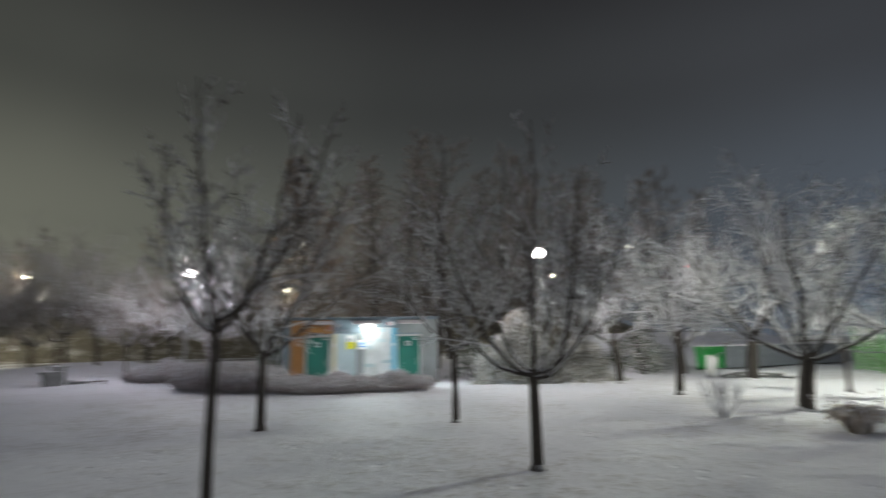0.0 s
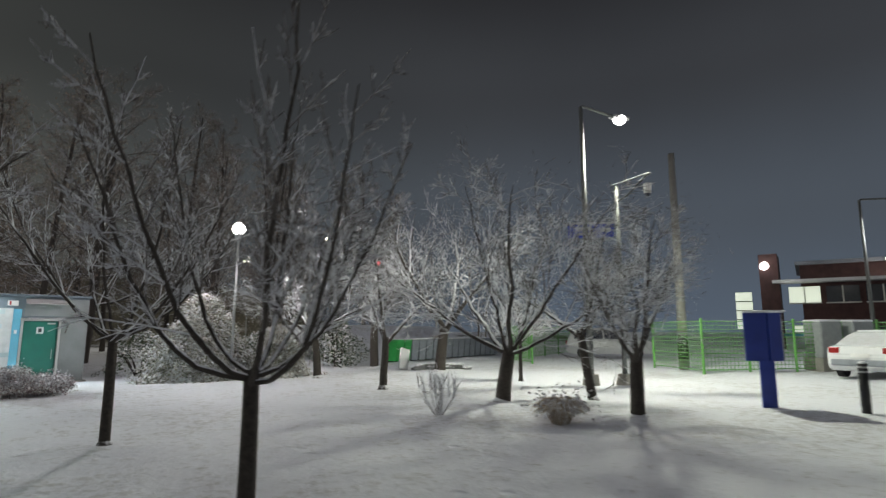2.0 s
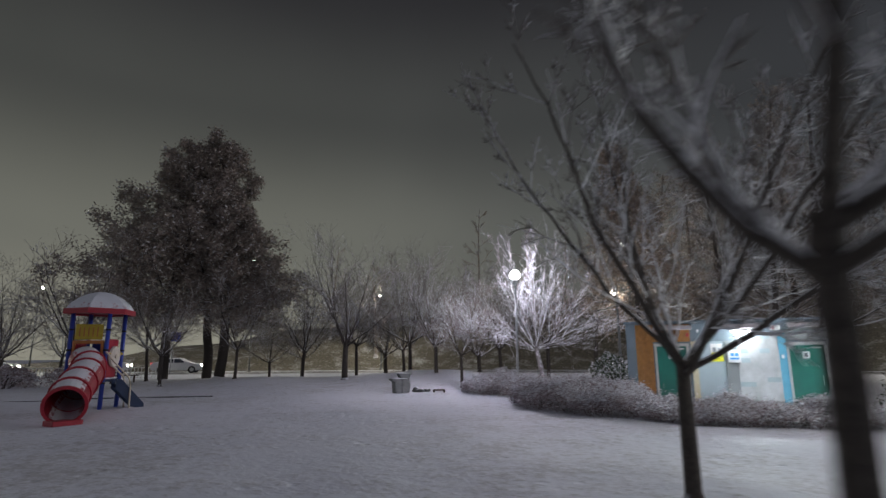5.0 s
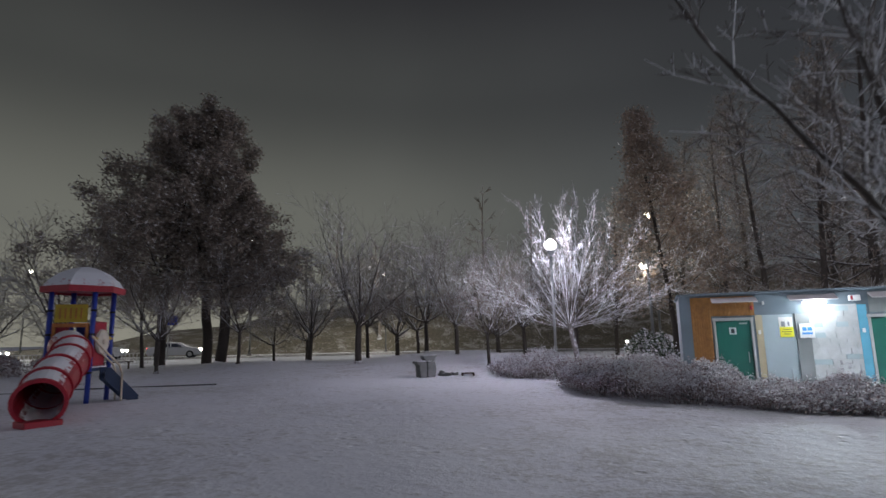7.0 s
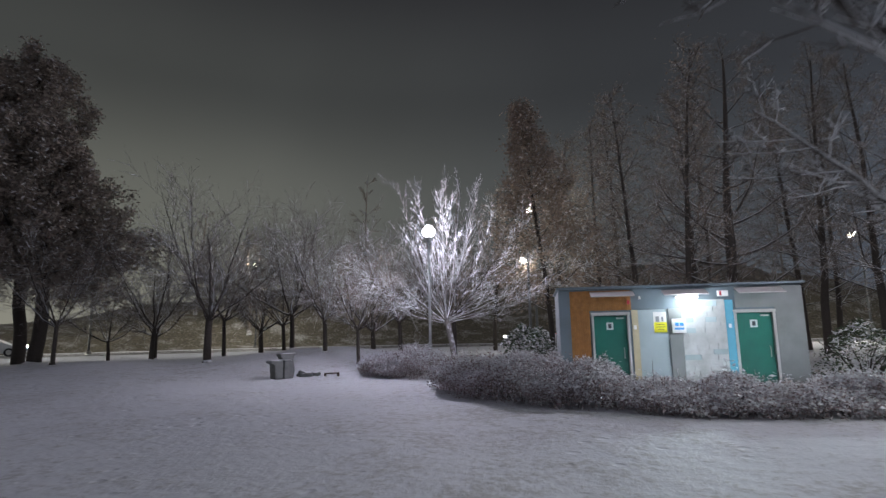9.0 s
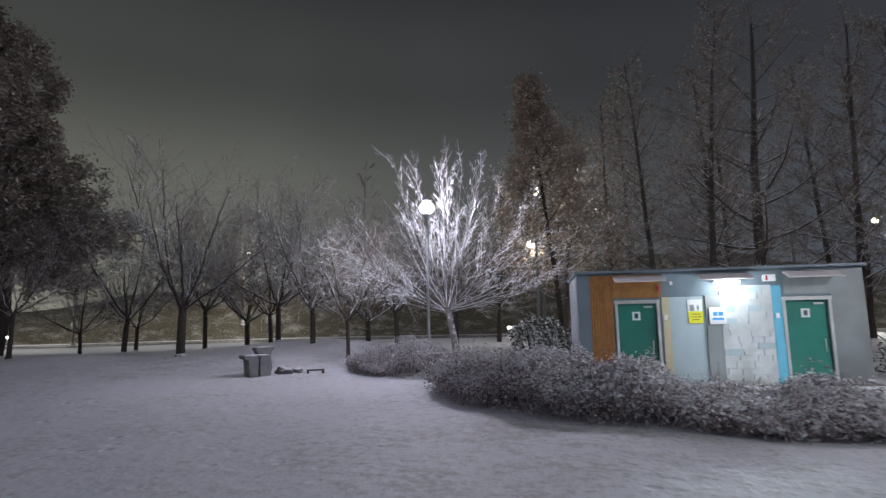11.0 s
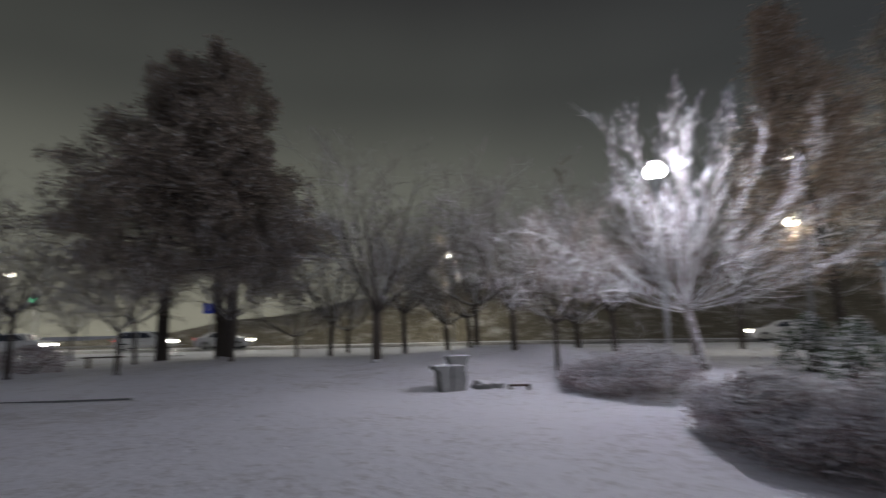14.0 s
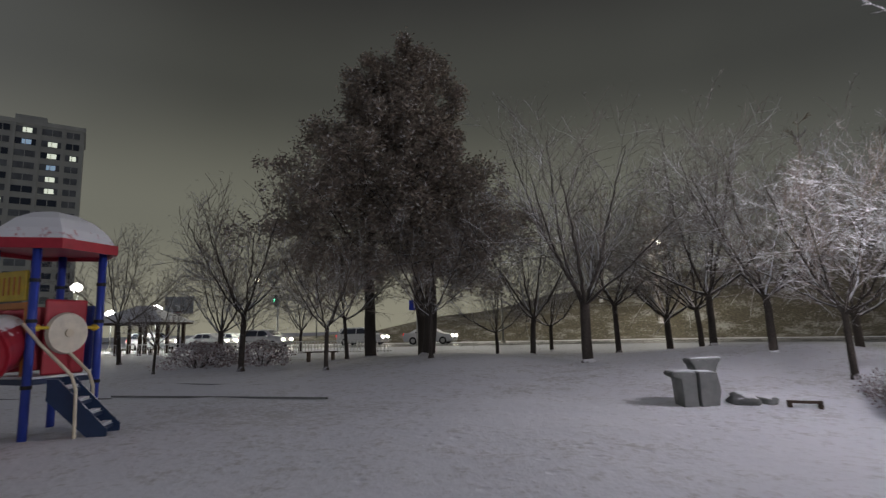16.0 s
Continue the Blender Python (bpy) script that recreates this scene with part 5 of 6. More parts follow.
# ---- vehicles ----
def car(place, heading, suv, label, lights_on=False, snow=True, paint=None):
    """A car along local x, nose to +x."""
    x, y = place
    z = ground_z(x, y) if abs(road_side(np.array([x]), np.array([y]))[0]) > 5 else 0.075
    ob = empty("car", pose(x, y, z, 0, 0, heading), label, "car")
    H, L, W = (1.64, 4.5, 1.86) if suv else (1.44, 4.6, 1.82)
    sh = 1.02 if suv else 0.94
    if suv:
        prof = [(-2.22, 0.35), (-2.25, 0.75), (-2.18, 1.02), (-1.95, 1.5), (-1.6, 1.62), (0.2, 1.64), (0.6, 1.56), (1.25, 1.08), (2.05, 0.98), (2.22, 0.8), (2.25, 0.4), (2.1, 0.26), (-2.1, 0.26)]
    else:
        prof = [(-2.28, 0.4), (-2.3, 0.72), (-2.24, 0.98), (-1.75, 1.02), (-1.05, 1.38), (-0.6, 1.44), (0.3, 1.42), (0.95, 1.08), (1.2, 0.98), (2.1, 0.84), (2.28, 0.66), (2.3, 0.4), (2.15, 0.24), (-2.15, 0.24)]
    bm = bmesh.new()
    def width(zz):
        return W / 2 * (1.0 if zz < sh else 1.0 - 0.30 * (zz - sh) / (H - sh))
    left = [bm.verts.new((px, -width(pz), pz)) for px, pz in prof]
    right = [bm.verts.new((px, width(pz), pz)) for px, pz in prof]
    bm.faces.new(left)
    bm.faces.new(right[::-1])
    n = len(prof)
    for i in range(n):
        j = (i + 1) % n
        bm.faces.new((left[j], left[i], right[i], right[j]))
    bmesh.ops.recalc_face_normals(bm, faces=bm.faces)
    bmesh.ops.bevel(bm, geom=list(bm.edges), offset=0.05, segments=2, affect="EDGES")
    part("body", bm, paint or M_CARWHITE, ob, "smooth painted body")
    # windows a little proud of the cabin
    zs, zt = sh + 0.04, H - 0.12
    def pane(pts, name="window"):
        b = bmesh.new()
        vs = [b.verts.new(p) for p in pts]
        b.faces.new(vs)
        r_ = bmesh.ops.extrude_face_region(b, geom=list(b.faces))
        c_ = sum((v.co for v in vs), Vector()) / len(vs)
        off = Vector((0, 0.012 if c_.y > 0 else -0.012, 0.004))
        for v in [g for g in r_["geom"] if isinstance(g, bmesh.types.BMVert)]:
            v.co += off
        bmesh.ops.recalc_face_normals(b, faces=b.faces)
        part(name, b, M_WINDARK, ob)
    for sgn in (-1, 1):
        yb, yt = sgn * (width(zs) + 0.006), sgn * (width(zt) + 0.006)
        xr, xf = (-1.85, 0.95) if suv else (-1.2, 0.85)
        pane([(xr, yb, zs), (-0.32, yb, zs), (-0.36, yt, zt), (xr + 0.28, yt, zt)])
        pane([(-0.22, yb, zs), (xf, yb, zs), (xf - 0.62, yt, zt), (-0.26, yt, zt)])
    fx = (1.24, 0.62) if suv else (0.98, 0.36)
    pane([(fx[0], -0.72, sh + 0.1), (fx[0], 0.72, sh + 0.1), (fx[1], 0.62, H - 0.08), (fx[1], -0.62, H - 0.08)], "windscreen")
    rx = (-2.19, -1.96) if suv else (-1.72, -1.06)
    pane([(rx[0], 0.72, sh + 0.06), (rx[0], -0.72, sh + 0.06), (rx[1], -0.6, H - 0.1), (rx[1], 0.6, H - 0.1)], "rear_window")
    for sx in (-1.36, 1.38):
        for sgn in (-1, 1):
            w = part("wheel", rod((sx, sgn * (W / 2 - 0.2), 0.33), (sx, sgn * (W / 2 + 0.015), 0.33), 0.33, 0.33, 24), M_BLACK, ob, "black tyre", False)
            part("rim", rod((sx, sgn * (W / 2 - 0.02), 0.33), (sx, sgn * (W / 2 + 0.025), 0.33), 0.21, 0.19, 14), M_ALU, w)
    for sgn in (-1, 1):
        part("headlight", boxes(((2.2, sgn * 0.66, 0.74), (0.16, 0.36, 0.16)), bevel=0.04), M_HEAD if lights_on else M_ALU, ob)
        part("tail_light", boxes(((-2.22, sgn * 0.70, 0.86), (0.14, 0.30, 0.2)), bevel=0.03), M_TAIL if lights_on else M_TAILOFF, ob)
        part("mirror", boxes(((0.75, sgn * (W / 2 + 0.08), sh + 0.06), (0.16, 0.2, 0.13)), bevel=0.03), paint or M_CARWHITE, ob)
    for bx in (-2.24, 2.24):
        part("bumper", boxes(((bx, 0, 0.5), (0.16, 1.6, 0.2)), bevel=0.04), M_GREYPANEL, ob)
    part("number_plate", boxes(((-2.33, 0, 0.72), (0.02, 0.5, 0.12))), M_WHITE, ob)
    if snow:
        part("snow_cover", boxes(((-0.6 if suv else -0.2, 0, H + 0.02), (2.0 if suv else 0.9, 1.15, 0.07)), bevel=0.03), M_SNOW, ob, "snow on the roof")
    return ob


# a white car; its shade behind the fence is in the paint
car((23.7, 24.1), -45, True, "white SUV behind the green fence, its paint darkened for shade", False, False, M_CARSHADED)
car((22.1, 10.7), 4, False, "white sedan parked under snow at the car park edge", False, True)
ROADCARS = [((-53.2, 35.2), 47, False, "white car with lit headlights on the road"), ((-57.6, 30.4), 47, True, "white car with lit headlights on the road"),
            ((-68.6, 19.9), 227, False, "white car with glowing tail lights on the road"),
            ((-68.9, 13.2), 47, True, "white car with lit headlights on the road"), ((-64.4, 18.0), 47, False, "white car with lit headlights on the road"), ((-60.4, 22.2), 47, True, "white car with lit headlights on the road"), ((-15.0, 56.6), 200, False, "white car passing behind the trees")]
for p, h, suv, label in ROADCARS:
    car(p, h, suv, label, True, False)


# ---- roadside fence ----
def road_fence():
    ob = empty("road_fence", Matrix(), "pale low steel fence along the road", "fence")
    line = [p for p in ROADLINE]
    pts = []
    for i, p in enumerate(line):
        d = (line[min(i + 1, len(line) - 1)] - line[max(i - 1, 0)]).normalized()
        q = Vector((p.x + d.y * 14.0, p.y - d.x * 14.0))
        if -62 < q.x < -38:
            pts.append(q)
    v, f = [], []
    for a, b in zip(pts[:-1], pts[1:]):
        L = (b - a).length
        n = max(1, int(L / 0.22))
        for k in range(n):
            q = a.lerp(b, k / n)
            tube(v, f, [Vector((q.x, q.y, 0.05)), Vector((q.x, q.y, 0.82))], [0.022, 0.022], 4)
        for z in (0.15, 0.8):
            tube(v, f, [Vector((a.x, a.y, z)), Vector((b.x, b.y, z))], [0.03, 0.03], 4)
    tagged(mesh_part("pickets", as_mesh("pickets", v, f), M_WHITE, ob), kind="stuff")


road_fence()


# ---- playground tower ----
def playground():
    # local x runs along the front, local y away from the lawn
    m = pose(-18.62, 11.25, 0, 0, 0, 86)
    ob = empty("play_tower", m, "playground tower with red six-sided roof and navy stair under snow", "playground")
    c, R = (0.74, 0.82), 0.70
    V = [Vector((c[0] + R * math.cos(radians(-91 + 90 * k)), c[1] + R * math.sin(radians(-91 + 90 * k)), 0)) for k in range(4)]

    def side(k):
        """A frame on one side of the tower: x along it from its middle, y outwards."""
        a, b = V[k % 4], V[(k + 1) % 4]
        d = b - a
        return pose((a.x + b.x) / 2, (a.y + b.y) / 2, 0, 0, 0, math.degrees(math.atan2(d.y, d.x)))

    def panel(name, k, items, mat, label="", bevel=0.0, parent=None):
        bm = boxes(*items, bevel=bevel)
        bm.transform(side(k))
        return part(name, bm, mat, parent or ob, label)

    for p_ in V:
        p = part("post", rod((p_.x, p_.y, -0.1), (p_.x, p_.y, 2.86), 0.058, 0.058, 14), M_BLUE, ob, "blue steel post", True)
        for z in (0.70, 1.62, 2.2):
            part("clamp", rod((p_.x, p_.y, z), (p_.x, p_.y, z + 0.05), 0.07, 0.07, 14), M_BLACK, p)

    def hexagon(r_, z, bm, turn_=-70):
        return [bm.verts.new((c[0] + r_ * math.cos(radians(turn_ + 60 * k)), c[1] + r_ * math.sin(radians(turn_ + 60 * k)), z)) for k in range(6)]

    def slab(grow, z0, z1):
        bm = bmesh.new()
        pts_ = [Vector((c[0], c[1], 0)) + (p_ - Vector((c[0], c[1], 0))) * grow for p_ in V]
        lo, hi = [bm.verts.new((p_.x, p_.y, z0)) for p_ in pts_], [bm.verts.new((p_.x, p_.y, z1)) for p_ in pts_]
        bm.faces.new(lo[::-1])
        bm.faces.new(hi)
        for k in range(4):
            bm.faces.new((lo[k], lo[(k + 1) % 4], hi[(k + 1) % 4], hi[k]))
        return bm

    deck = part("deck", slab(0.98, 0.75, 0.83), M_NAVY, ob, "dark deck edged with snow")
    part("snow_cover", slab(0.94, 0.834, 0.86), M_SNOW, deck)
    # roof: six-sided dome
    bm = bmesh.new()
    rows_ = [hexagon(r_ * 0.90, z, bm) for r_, z in [(0.98, 2.74), (1.0, 2.82), (0.87, 3.0), (0.64, 3.18), (0.35, 3.31), (0.1, 3.36)]]
    for a, b in zip(rows_[:-1], rows_[1:]):
        for k in range(6):
            bm.faces.new((a[k], a[(k + 1) % 6], b[(k + 1) % 6], b[k]))
    bm.faces.new(rows_[-1])
    bm.faces.new(rows_[0][::-1])
    roof = part("roof", bm, M_REDROOF, ob, "red six-sided roof under snow")
    bm = bmesh.new()
    lo, hi, li, hj = hexagon(0.935, 2.68, bm), hexagon(0.935, 2.83, bm), hexagon(0.86, 2.68, bm), hexagon(0.86, 2.83, bm)
    for k in range(6):
        j = (k + 1) % 6
        for q in ((lo[k], lo[j], hi[j], hi[k]), (hi[k], hi[j], hj[j], hj[k]), (li[j], li[k], hj[k], hj[j]), (lo[j], lo[k], li[k], li[j])):
            bm.faces.new(q)
    part("rim", bm, M_RED, roof, "bright red rim")
    # red panel with a pale play wheel, and the slide entry under a yellow barrier
    panel("panel", 0, [((0.02, 0.06, 1.42), (0.62, 0.05, 1.1))], M_RED, "dark red play panel", 0.03)
    m0 = side(0)
    disc = part("disc", rod(m0 @ Vector((0, 0.0, 1.47)), m0 @ Vector((0, -0.06, 1.47)), 0.31, 0.29, 28), M_DISC, ob, "pale round play wheel")
    part("bar", rod(m0 @ Vector((-0.52, -0.03, 1.55)), m0 @ Vector((0.52, -0.03, 1.55)), 0.024), M_YELLOW, disc, "yellow cross bar")
    part("hub", rod(m0 @ Vector((0, 0.0, 1.47)), m0 @ Vector((0, -0.09, 1.47)), 0.06), M_CREAM, disc)
    for u in (-0.46, 0.46):
        part("clamp", rod(m0 @ Vector((u - 0.06, 0.0, 1.55)), m0 @ Vector((u + 0.06, 0.0, 1.55)), 0.05), M_YELLOW, disc)
    yel = panel("yellow_panel", 3, [((0, -0.02, 2.16), (0.74, 0.06, 0.44))], M_YELLOW, "yellow barrier panel", 0.02)
    for k in range(5):
        panel("slot", 3, [((-0.24 + 0.12 * k, -0.055, 2.16), (0.03, 0.012, 0.26))], M_ORANGEPL, "", 0.0, yel)
    panel("entry_panel", 3, [((-0.38, 0, 1.40), (0.08, 0.06, 1.05)), ((0.38, 0, 1.40), (0.08, 0.06, 1.05)), ((0, 0, 1.87), (0.70, 0.06, 0.10))], M_ORANGEPL, "orange slide entry panel", 0.02)
    panel("side_panel", 2, [((0, 0, 1.40), (0.74, 0.05, 1.0))], M_RED, "red side panel", 0.02)
    panel("rear_panel", 1, [((0, 0, 1.40), (0.74, 0.05, 1.0))], M_BLUE, "blue rear panel", 0.02)
    # stair, set askew at the front corner
    turn = pose(0.98, -0.14, 0.0, 0, 0, -10) @ Matrix.Diagonal((0.92, 1, 1.10, 1))
    sb = stair_bm(0.0)
    sb.transform(turn)
    st = part("stair", sb, M_NAVY, ob, "navy stair with snow on the treads")
    for k in range(4):
        tb = boxes(((0.18 + 0.17 * k, 0.35, 0.645 - 0.165 * k), (0.13, 0.46, 0.03)), bevel=0.01)
        tb.transform(turn)
        part("snow_cover", tb, M_SNOW, st)
    for y in (0.04, 0.66):
        rail = pipe([turn @ Vector(q) for q in ((-0.35, y, 1.46), (-0.1, y, 1.20), (0.35, y, 0.80), (0.42, y, 0.62), (0.44, y, 0.0))], 0.024)
        mesh_part("handrail", rail, M_CREAM, st, "cream tube handrail", True)
    return ob


def stair_bm(A):
    bm = bmesh.new()
    for y in (0.08, 0.62):
        vs = [(A + 0.02, y, 0.76), (A + 0.02, y, 0.50), (A + 0.62, y, 0.0), (A + 0.86, y, 0.0), (A + 0.86, y, 0.12), (A + 0.16, y, 0.76)]
        a = [bm.verts.new((p[0], p[1] - 0.02, p[2])) for p in vs]
        b = [bm.verts.new((p[0], p[1] + 0.02, p[2])) for p in vs]
        bm.faces.new(a)
        bm.faces.new(b[::-1])
        for i in range(len(vs)):
            j = (i + 1) % len(vs)
            bm.faces.new((a[j], a[i], b[i], b[j]))
    for k in range(4):
        box(bm, (A + 0.18 + 0.17 * k, 0.35, 0.60 - 0.165 * k), (0.17, 0.5, 0.05))
    box(bm, (A + 0.35, 0.35, 0.30), (0.02, 0.5, 0.02))
    bmesh.ops.recalc_face_normals(bm, faces=bm.faces)
    return bm


playground()


def tube_slide():
    """Ribbed red tube from the tower down to the lawn."""
    pts = smooth_line([(-19.05, 11.62), (-18.25, 11.38), (-17.3, 10.85), (-16.45, 10.28), (-15.6, 9.8)], 6)
    n = len(pts)
    line = [Vector((p.x, p.y, 1.36 - 0.96 * min(1, (i / (n - 1)) ** 1.15) )) for i, p in enumerate(pts)]
    ob = empty("tube_slide", Matrix(), "red tube slide with snow on its back and an open mouth", "slide")
    def ring_shell(a, b, r0, r1):
        v, f = [], []
        seg = line[a:b + 1]
        tube(v, f, seg, [r0] * len(seg), 24)
        k = len(v)
        tube(v, f, seg, [r1] * len(seg), 24)
        for q in range(24):
            q2 = (q + 1) % 24
            f.append((q2, q, k + q, k + q2))
            e = (len(seg) - 1) * 24
            f.append((e + q, e + q2, k + e + q2, k + e + q))
        return as_mesh("shell", v, f)
    cuts = list(range(0, n, 5)) + ([n - 1] if (n - 1) % 5 else [])
    for i, (a, b) in enumerate(zip(cuts[:-1], cuts[1:])):
        sec = mesh_part("section", ring_shell(a, b, 0.40, 0.375), (M_REDSNOW, M_DARK), ob, smooth=False)
        d = (line[b] - line[a]).normalized()
        mesh_part("flange", flange(line[b], d), M_RED, sec)
    last = line[-1]
    part("foot", boxes(((last.x - 0.1, last.y + 0.05, 0.03), (0.5, 0.6, 0.12)), bevel=0.02), M_RED, ob)
    part("support", rod((line[n // 2].x, line[n // 2].y, -0.05), (line[n // 2].x, line[n // 2].y, line[n // 2].z - 0.4), 0.05), M_BLUE, ob)


def flange(p, d):
    v, f = [], []
    a, b = p - d * 0.03, p + d * 0.03
    tube(v, f, [a, b], [0.44, 0.44], 24)
    k = len(v)
    tube(v, f, [a, b], [0.372, 0.372], 24)
    for q in range(24):
        q2 = (q + 1) % 24
        f.append((q2, q, k + q, k + q2))
        f.append((24 + q, 24 + q2, k + 24 + q2, k + 24 + q))
    return as_mesh("flange", v, f)


tube_slide()


# ---- lawn kerb lines ----
def kerb(a, b, label):
    a, b = Vector(a), Vector(b)
    d = b - a
    ob = part("kerb", boxes(((d.length / 2, 0, 0.0), (d.length, 0.05, 0.05)), bevel=0.01), M_GRANITE, None)
    ob.matrix_basis = pose(a.x, a.y, ground_z((a.x + b.x) / 2, (a.y + b.y) / 2), 0, 0, math.degrees(math.atan2(d.y, d.x)))
    tagged(ob, label, "kerb", kind="structure")


kerb((-24.1, 12.7), (-20.5, 16.76), "dark rubber edging strip of the play area")
kerb((-28.5, 12.8), (-23.6, 17.3), "dark edging strip of the sand area")
kerb((-24.1, 12.7), (-27.5, 8.0), "dark rubber edging strip of the play area")


# ---- stone drinking fountain and clutter on the lawn ----
def fountain():
    x, y = -15.36, 21.47
    ob = empty("stone_fountain", pose(x, y, ground_z(x, y), 0, 0, 62) @ Matrix.Diagonal((0.88, 0.88, 0.84, 1)), "grey granite drinking fountain with a snowy top", "fountain")
    def slab(name, prof, y0, y1, label=""):
        bm = bmesh.new()
        a = [bm.verts.new((p[0], y0, p[1])) for p in prof]
        b = [bm.verts.new((p[0], y1, p[1])) for p in prof]
        bm.faces.new(a)
        bm.faces.new(b[::-1])
        for i in range(len(prof)):
            j = (i + 1) % len(prof)
            bm.faces.new((a[j], a[i], b[i], b[j]))
        bmesh.ops.recalc_face_normals(bm, faces=bm.faces)
        bmesh.ops.bevel(bm, geom=list(bm.edges), offset=0.02, segments=2, affect="EDGES")
        return part(name, bm, M_GRANITE, ob, label)
    slab("lower_block", [(-0.32, -0.05), (-0.05, -0.05), (-0.05, 0.62), (-0.5, 0.64), (-0.5, 0.56), (-0.36, 0.5)], -0.22, 0.22, "lower basin block")
    slab("gap", [(-0.055, 0.0), (-0.02, 0.0), (-0.02, 0.62), (-0.055, 0.62)], -0.2, 0.2)
    slab("middle_block", [(-0.03, -0.05), (0.30, -0.05), (0.36, 0.30), (0.30, 0.64), (-0.03, 0.64)], -0.26, 0.2)
    slab("upper_block", [(0.05, -0.05), (0.44, -0.05), (0.50, 0.62), (0.56, 0.80), (0.62, 0.82), (0.62, 0.86), (0.0, 0.86), (0.0, 0.80), (0.08, 0.7)], 0.16, 0.5, "upper basin block")
    part("snow_cover", boxes(((0.31, 0.33, 0.872), (0.58, 0.28, 0.02)), ((-0.28, 0, 0.655), (0.4, 0.4, 0.03)), bevel=0.01), M_SNOW, ob)


fountain()
rock("rock", (-14.86, 21.95), 0.19, 3, "pale boulder with snow beside the fountain", "boulders by the fountain")
rock("rock", (-14.66, 22.2), 0.13, 5, "pale boulder with snow beside the fountain", "boulders by the fountain")
ob = part("timber_offcut", boxes(((0, 0, 0.09), (0.46, 0.1, 0.05)), ((-0.2, 0, 0.03), (0.06, 0.1, 0.1)), ((0.2, 0, 0.03), (0.06, 0.1, 0.1)), bevel=0.01), M_WOOD)
ob.matrix_basis = pose(-14.15, 22.35, ground_z(-14.15, 22.35), 0, 0, 40)
tagged(ob, "short dark timber step lying in the snow", "timber")


# ---- pavilion, hoop, far buildings ----
def pavilion():
    ob = empty("pavilion", pose(-57.0, 12.6, 0, 0, 0, 60), "open timber pavilion with a snowy hipped roof", "pavilion")
    for x in (-2.2, -0.9, 0.9, 2.2):
        for y in (-1.8, 1.8):
            part("post", boxes(((x, y, 1.15), (0.22, 0.22, 2.3)), bevel=0.01), M_WOOD, ob)
    part("beam", boxes(((0, 0, 2.35), (5.4, 4.6, 0.2))), M_WOOD, ob)
    bm = bmesh.new()
    e = [bm.verts.new(p) for p in [(-2.9, -2.5, 2.4), (2.9, -2.5, 2.4), (2.9, 2.5, 2.4), (-2.9, 2.5, 2.4)]]
    t = [bm.verts.new(p) for p in [(-0.6, 0, 3.7), (0.6, 0, 3.7)]]
    for q in ((e[0], e[1], t[1], t[0]), (e[1], e[2], t[1]), (e[2], e[3], t[0], t[1]), (e[3], e[0], t[0]), (e[3], e[2], e[1], e[0])):
        bm.faces.new(q)
    part("roof", bm, M_ROOFSNOW, ob, "snow-covered hipped roof")
    part("bench", boxes(((0, -0.9, 0.42), (3.0, 0.5, 0.08)), ((-1.2, -0.9, 0.2), (0.1, 0.4, 0.4)), ((1.2, -0.9, 0.2), (0.1, 0.4, 0.4))), M_WOOD, ob)


pavilion()


def hoop():
    ob = empty("basketball_hoop", pose(-64.1, 15.25, 0, 0, 0, 78), "basketball backboard on a dark post", "basketball hoop")
    part("post", rod((0, 0, -0.05), (0, 0, 3.4), 0.12), M_BLACK, ob)
    b = part("backboard", boxes(((0, -0.15, 4.1), (2.4, 0.06, 1.55)), bevel=0.01), M_GREYPANEL, ob, "pale backboard")
    part("frame_line", boxes(((0.0, -0.19, 3.5), (0.7, 0.02, 0.06)), ((-0.35, -0.19, 3.75), (0.06, 0.02, 0.5)), ((0.35, -0.19, 3.75), (0.06, 0.02, 0.5))), M_BLACK, b)
    mesh_part("rim", pipe([(0.23 * math.cos(a * 0.5236), -0.45 + 0.23 * math.sin(a * 0.5236), 3.42) for a in range(13)], 0.015), M_RED, b)


hoop()


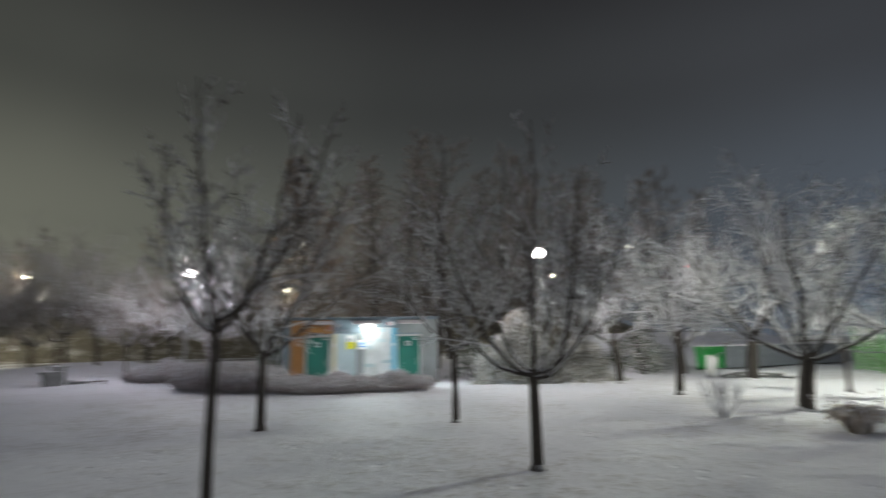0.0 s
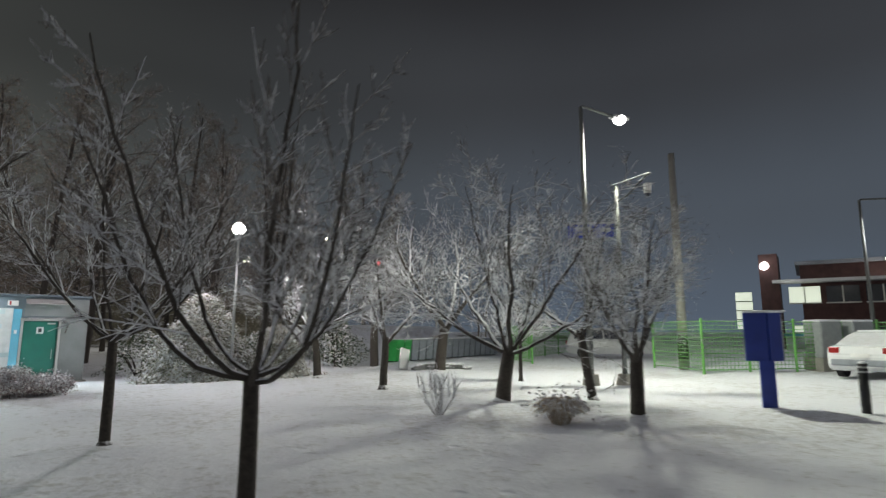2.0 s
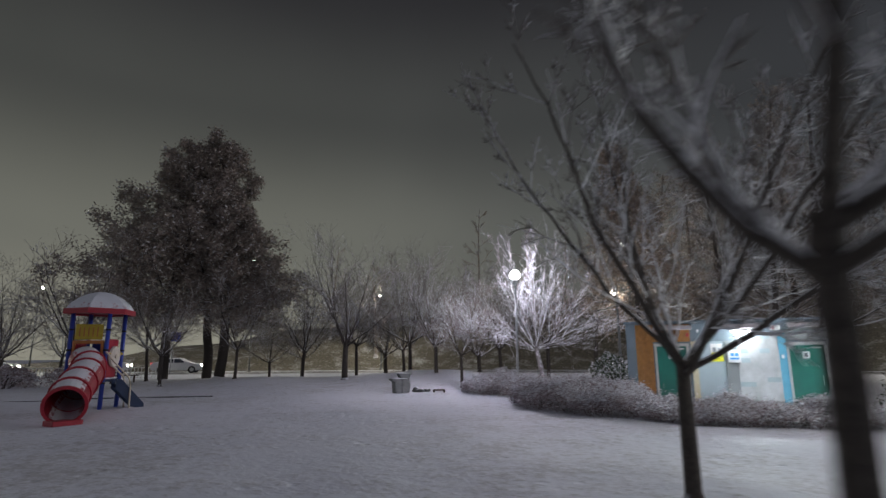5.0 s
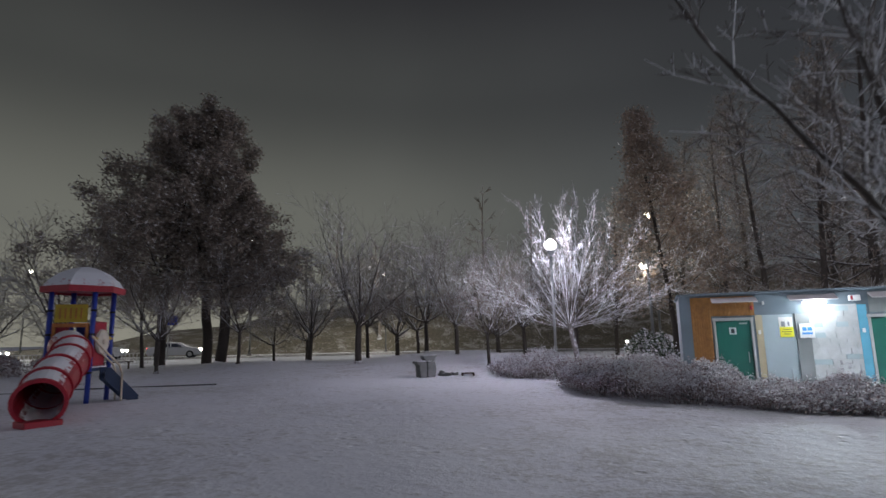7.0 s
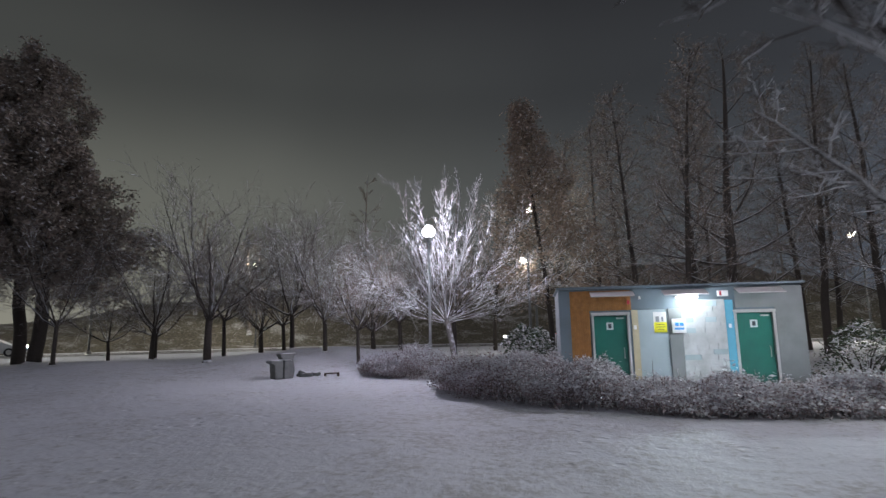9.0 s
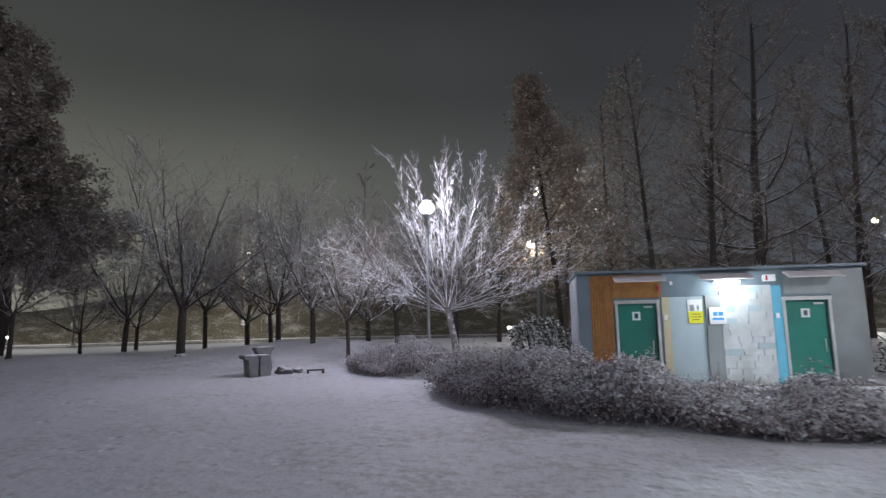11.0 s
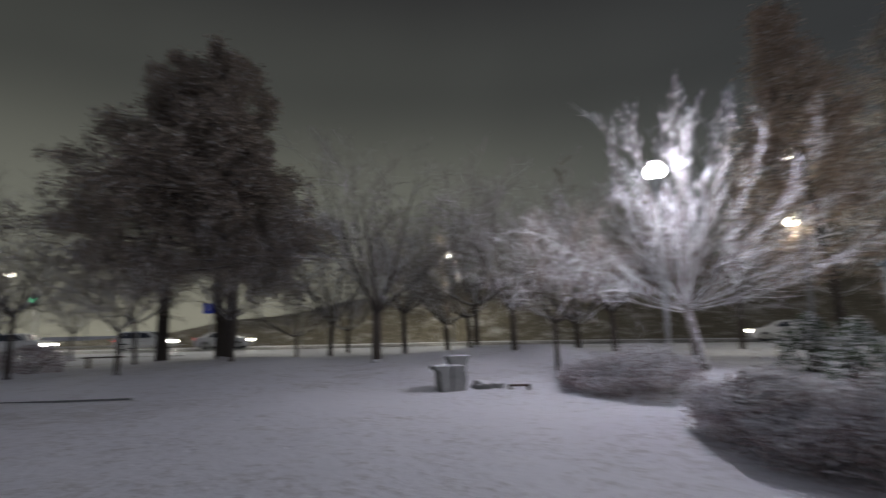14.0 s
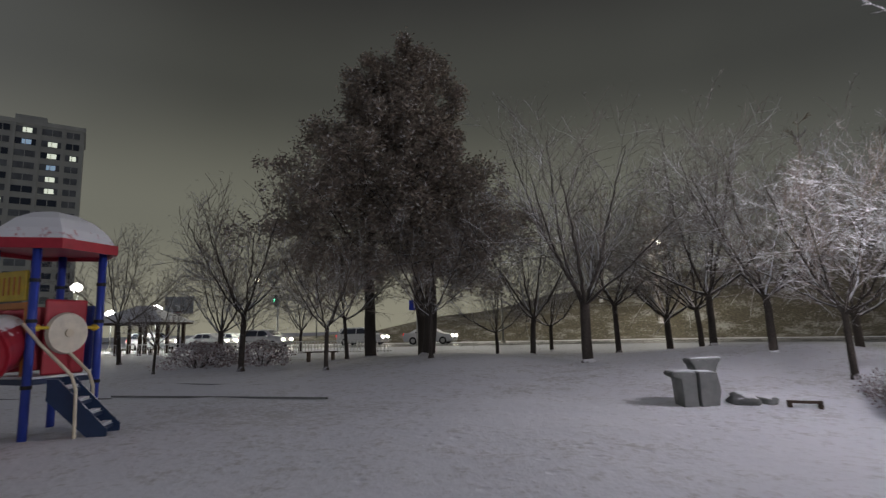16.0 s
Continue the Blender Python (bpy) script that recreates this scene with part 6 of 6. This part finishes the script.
def apartment():
    ob = empty("apartment_block", pose(-158, -8.5, 0, 0, 0, 96), "tall apartment block with a few lit windows", "building")
    W, D, floors, fh = 26.0, 14.0, 18, 2.75
    part("wall", boxes(((-13 + 4.5, 6.0, floors * fh / 2), (W, D, floors * fh))), M_APT, ob, "pale concrete walls")
    part("roof", boxes(((-13 + 4.5, 6.0, floors * fh + 0.5), (W + 0.6, D + 0.6, 1.0)), ((-6, 6, floors * fh + 2.2), (6, 6, 2.6))), M_APT, ob)
    r = random.Random(9)
    LIT = {(17, 2): 0, (16, 1): 0, (16, 2): 1, (15, 0): 0, (14, 1): 1, (13, 1): 0, (12, 1): 0, (15, 1): 0, (11, 3): 0, (9, 2): 0, (8, 0): 1, (7, 3): 0}
    for fl in range(floors):
        for k, (u, w) in enumerate(((2.4, 2.6), (-1.6, 3.8), (-6.4, 3.8), (-10.6, 2.6), (-14.6, 3.8), (-18.6, 2.6))):
            z = fl * fh + 1.45
            lit = LIT.get((fl, k))
            win = part("window", boxes(((u, -1.03, z), (w, 0.12, 1.5))), M_WINDARK if r.random() < 0.35 else M_WINCURTAIN, ob)
            part("frame", boxes(((u, -1.12, z), (0.12, 0.1, 1.5)), ((u, -1.12, z - 0.8), (w + 0.2, 0.2, 0.12))), M_APT, win)
            if lit is not None:
                part("pane", boxes(((u + 0.2, -1.10, z), (w * 0.45, 0.03, 1.1))), M_WINBLUE if lit else M_WINLIT, win, "lit pane")
    for u in (0.45, -4.0, -8.6, -12.6):
        part("pier", boxes(((u, -1.1, floors * fh / 2), (0.5, 0.4, floors * fh))), M_APT, ob)


apartment()


def brick_building():
    ob = empty("brick_building", pose(48.2, 29.3, 0, 0, 0, -64), "two-storey red brick building with lit windows and floodlights", "building")
    L, D, H = 24.0, 10.0, 7.0
    part("wall", boxes(((L / 2 + 1.5, D / 2, H / 2), (L - 3, D, H))), M_BRICK, ob, "red brick walls")
    part("pier", boxes(((0.8, 1.0, 4.0), (1.4, 4.0, 8.0))), M_BRICK, ob, "brick stair tower")
    part("roof", boxes(((L / 2 + 1.5, D / 2, H + 0.15), (L - 2.4, D + 0.6, 0.3))), M_GREYPANEL, ob)
    part("canopy", boxes(((8.5, -0.7, 5.6), (15, 1.5, 0.25))), M_WHITE, ob, "white canopy line")
    part("plinth", boxes(((L / 2, -0.06, 1.2), (L, 0.12, 0.25))), M_HUTBLUE, ob)
    for k in range(6):
        u = 3.2 + 2.6 * k
        w = part("window", boxes(((u, -0.05, 4.5), (2.2, 0.1, 1.35))), M_WINLIT if k == 0 else M_WINDARK, ob)
        part("frame", boxes(((u, -0.12, 4.5), (0.1, 0.06, 1.35)), ((u, -0.12, 3.8), (2.3, 0.1, 0.1))), M_ALU, w)
        w = part("window", boxes(((u, -0.05, 1.7), (2.0, 0.1, 0.55))), M_WINLIT if k in (0, 3, 4) else M_WINDARK, ob)
    t = part("window", boxes(((-1.35, 0.6, 3.3), (1.3, 0.1, 3.2))), M_WINLIT, ob, "tall lit stair window")
    for z in (2.5, 3.3, 4.1):
        part("frame", boxes(((-1.35, 0.5, z), (1.3, 0.05, 0.1))), M_BLACK, t)
    for u in (0.5, 9.0):
        fl = part("floodlight", boxes(((u, -0.6, 7.1), (0.6, 0.5, 0.5)), bevel=0.05), M_BLACK, ob)
        bm = bmesh.new()
        bmesh.ops.create_uvsphere(bm, u_segments=14, v_segments=8, radius=0.34, matrix=pose(u, -1.0, 7.0))
        o = part("glass", bm, M_LAMP, fl, "glowing floodlight", True)
        o.visible_shadow = False


brick_building()


def storage_units():
    for k, (x, y) in enumerate([(23.0, 13.0), (24.3, 12.5)]):
        ob = empty("cabinet", pose(x, y, 0, 0, 0, -17), "pale steel equipment cabinet on a concrete plinth", "cabinet", "roadside cabinets")
        part("plinth", boxes(((0, 0, 0.25), (1.1, 0.8, 0.5)), bevel=0.02), M_CONCRETE, ob)
        b = part("body", boxes(((0, 0, 1.15), (1.0, 0.7, 1.3)), bevel=0.03), M_HUTSIDE, ob)
        part("door", boxes(((0, -0.36, 1.15), (0.9, 0.03, 1.15)), bevel=0.01), M_HUTSIDE, b)
        part("snow_cover", boxes(((0, 0, 1.84), (1.0, 0.7, 0.08)), bevel=0.03), M_SNOW, b)


storage_units()


def signal(place, z, mat, label, colour_label):
    x, y = place
    ob = empty("traffic_signal", pose(x, y, 0.05, 0, 0, 0), label, "traffic light")
    part("pole", rod((0, 0, -0.05), (0, 0, z + 0.5), 0.12, 0.09), M_GALV, ob)
    h = part("housing", boxes(((0, -0.2, z), (0.45, 0.3, 1.2)), bevel=0.05), M_BLACK, ob)
    part("light", rod((0, -0.34, z), (0, -0.40, z), 0.2, 0.18), mat, h, colour_label)


signal((24.1, 57.0), 8.7, M_REDSIG, "traffic light showing red beyond the trees", "glowing red light")
signal((-66.0, 24.3), 4.6, M_GREENSIG, "traffic light showing green far down the road", "glowing green light")


def bench(x, y, turn):
    ob = empty("bench", pose(x, y, ground_z(x, y), 0, 0, turn), "dark park bench under the trees", "bench")
    part("seat", boxes(((0, 0, 0.43), (1.5, 0.4, 0.06)), bevel=0.01), M_WOOD, ob)
    for u in (-0.55, 0.55):
        part("leg", boxes(((u, 0, 0.2), (0.08, 0.36, 0.42))), M_WOOD, ob)


bench(-33.6, 20.1, 60)


def road_sign():
    ob = empty("road_sign", pose(-49.5, 32.2, 0.05, 0, 0, 62), "blue road sign on a steel pole beside the road", "road sign")
    part("pole", rod((0, 0, -0.05), (0, 0, 3.9), 0.06), M_GALV, ob)
    s = part("board", boxes(((0, -0.09, 3.3), (1.25, 0.04, 0.8)), bevel=0.02), M_STREETBLUE, ob, "blue board")
    part("arrow", boxes(((-0.2, -0.115, 3.3), (0.08, 0.008, 0.5))), M_WHITE, s)


road_sign()
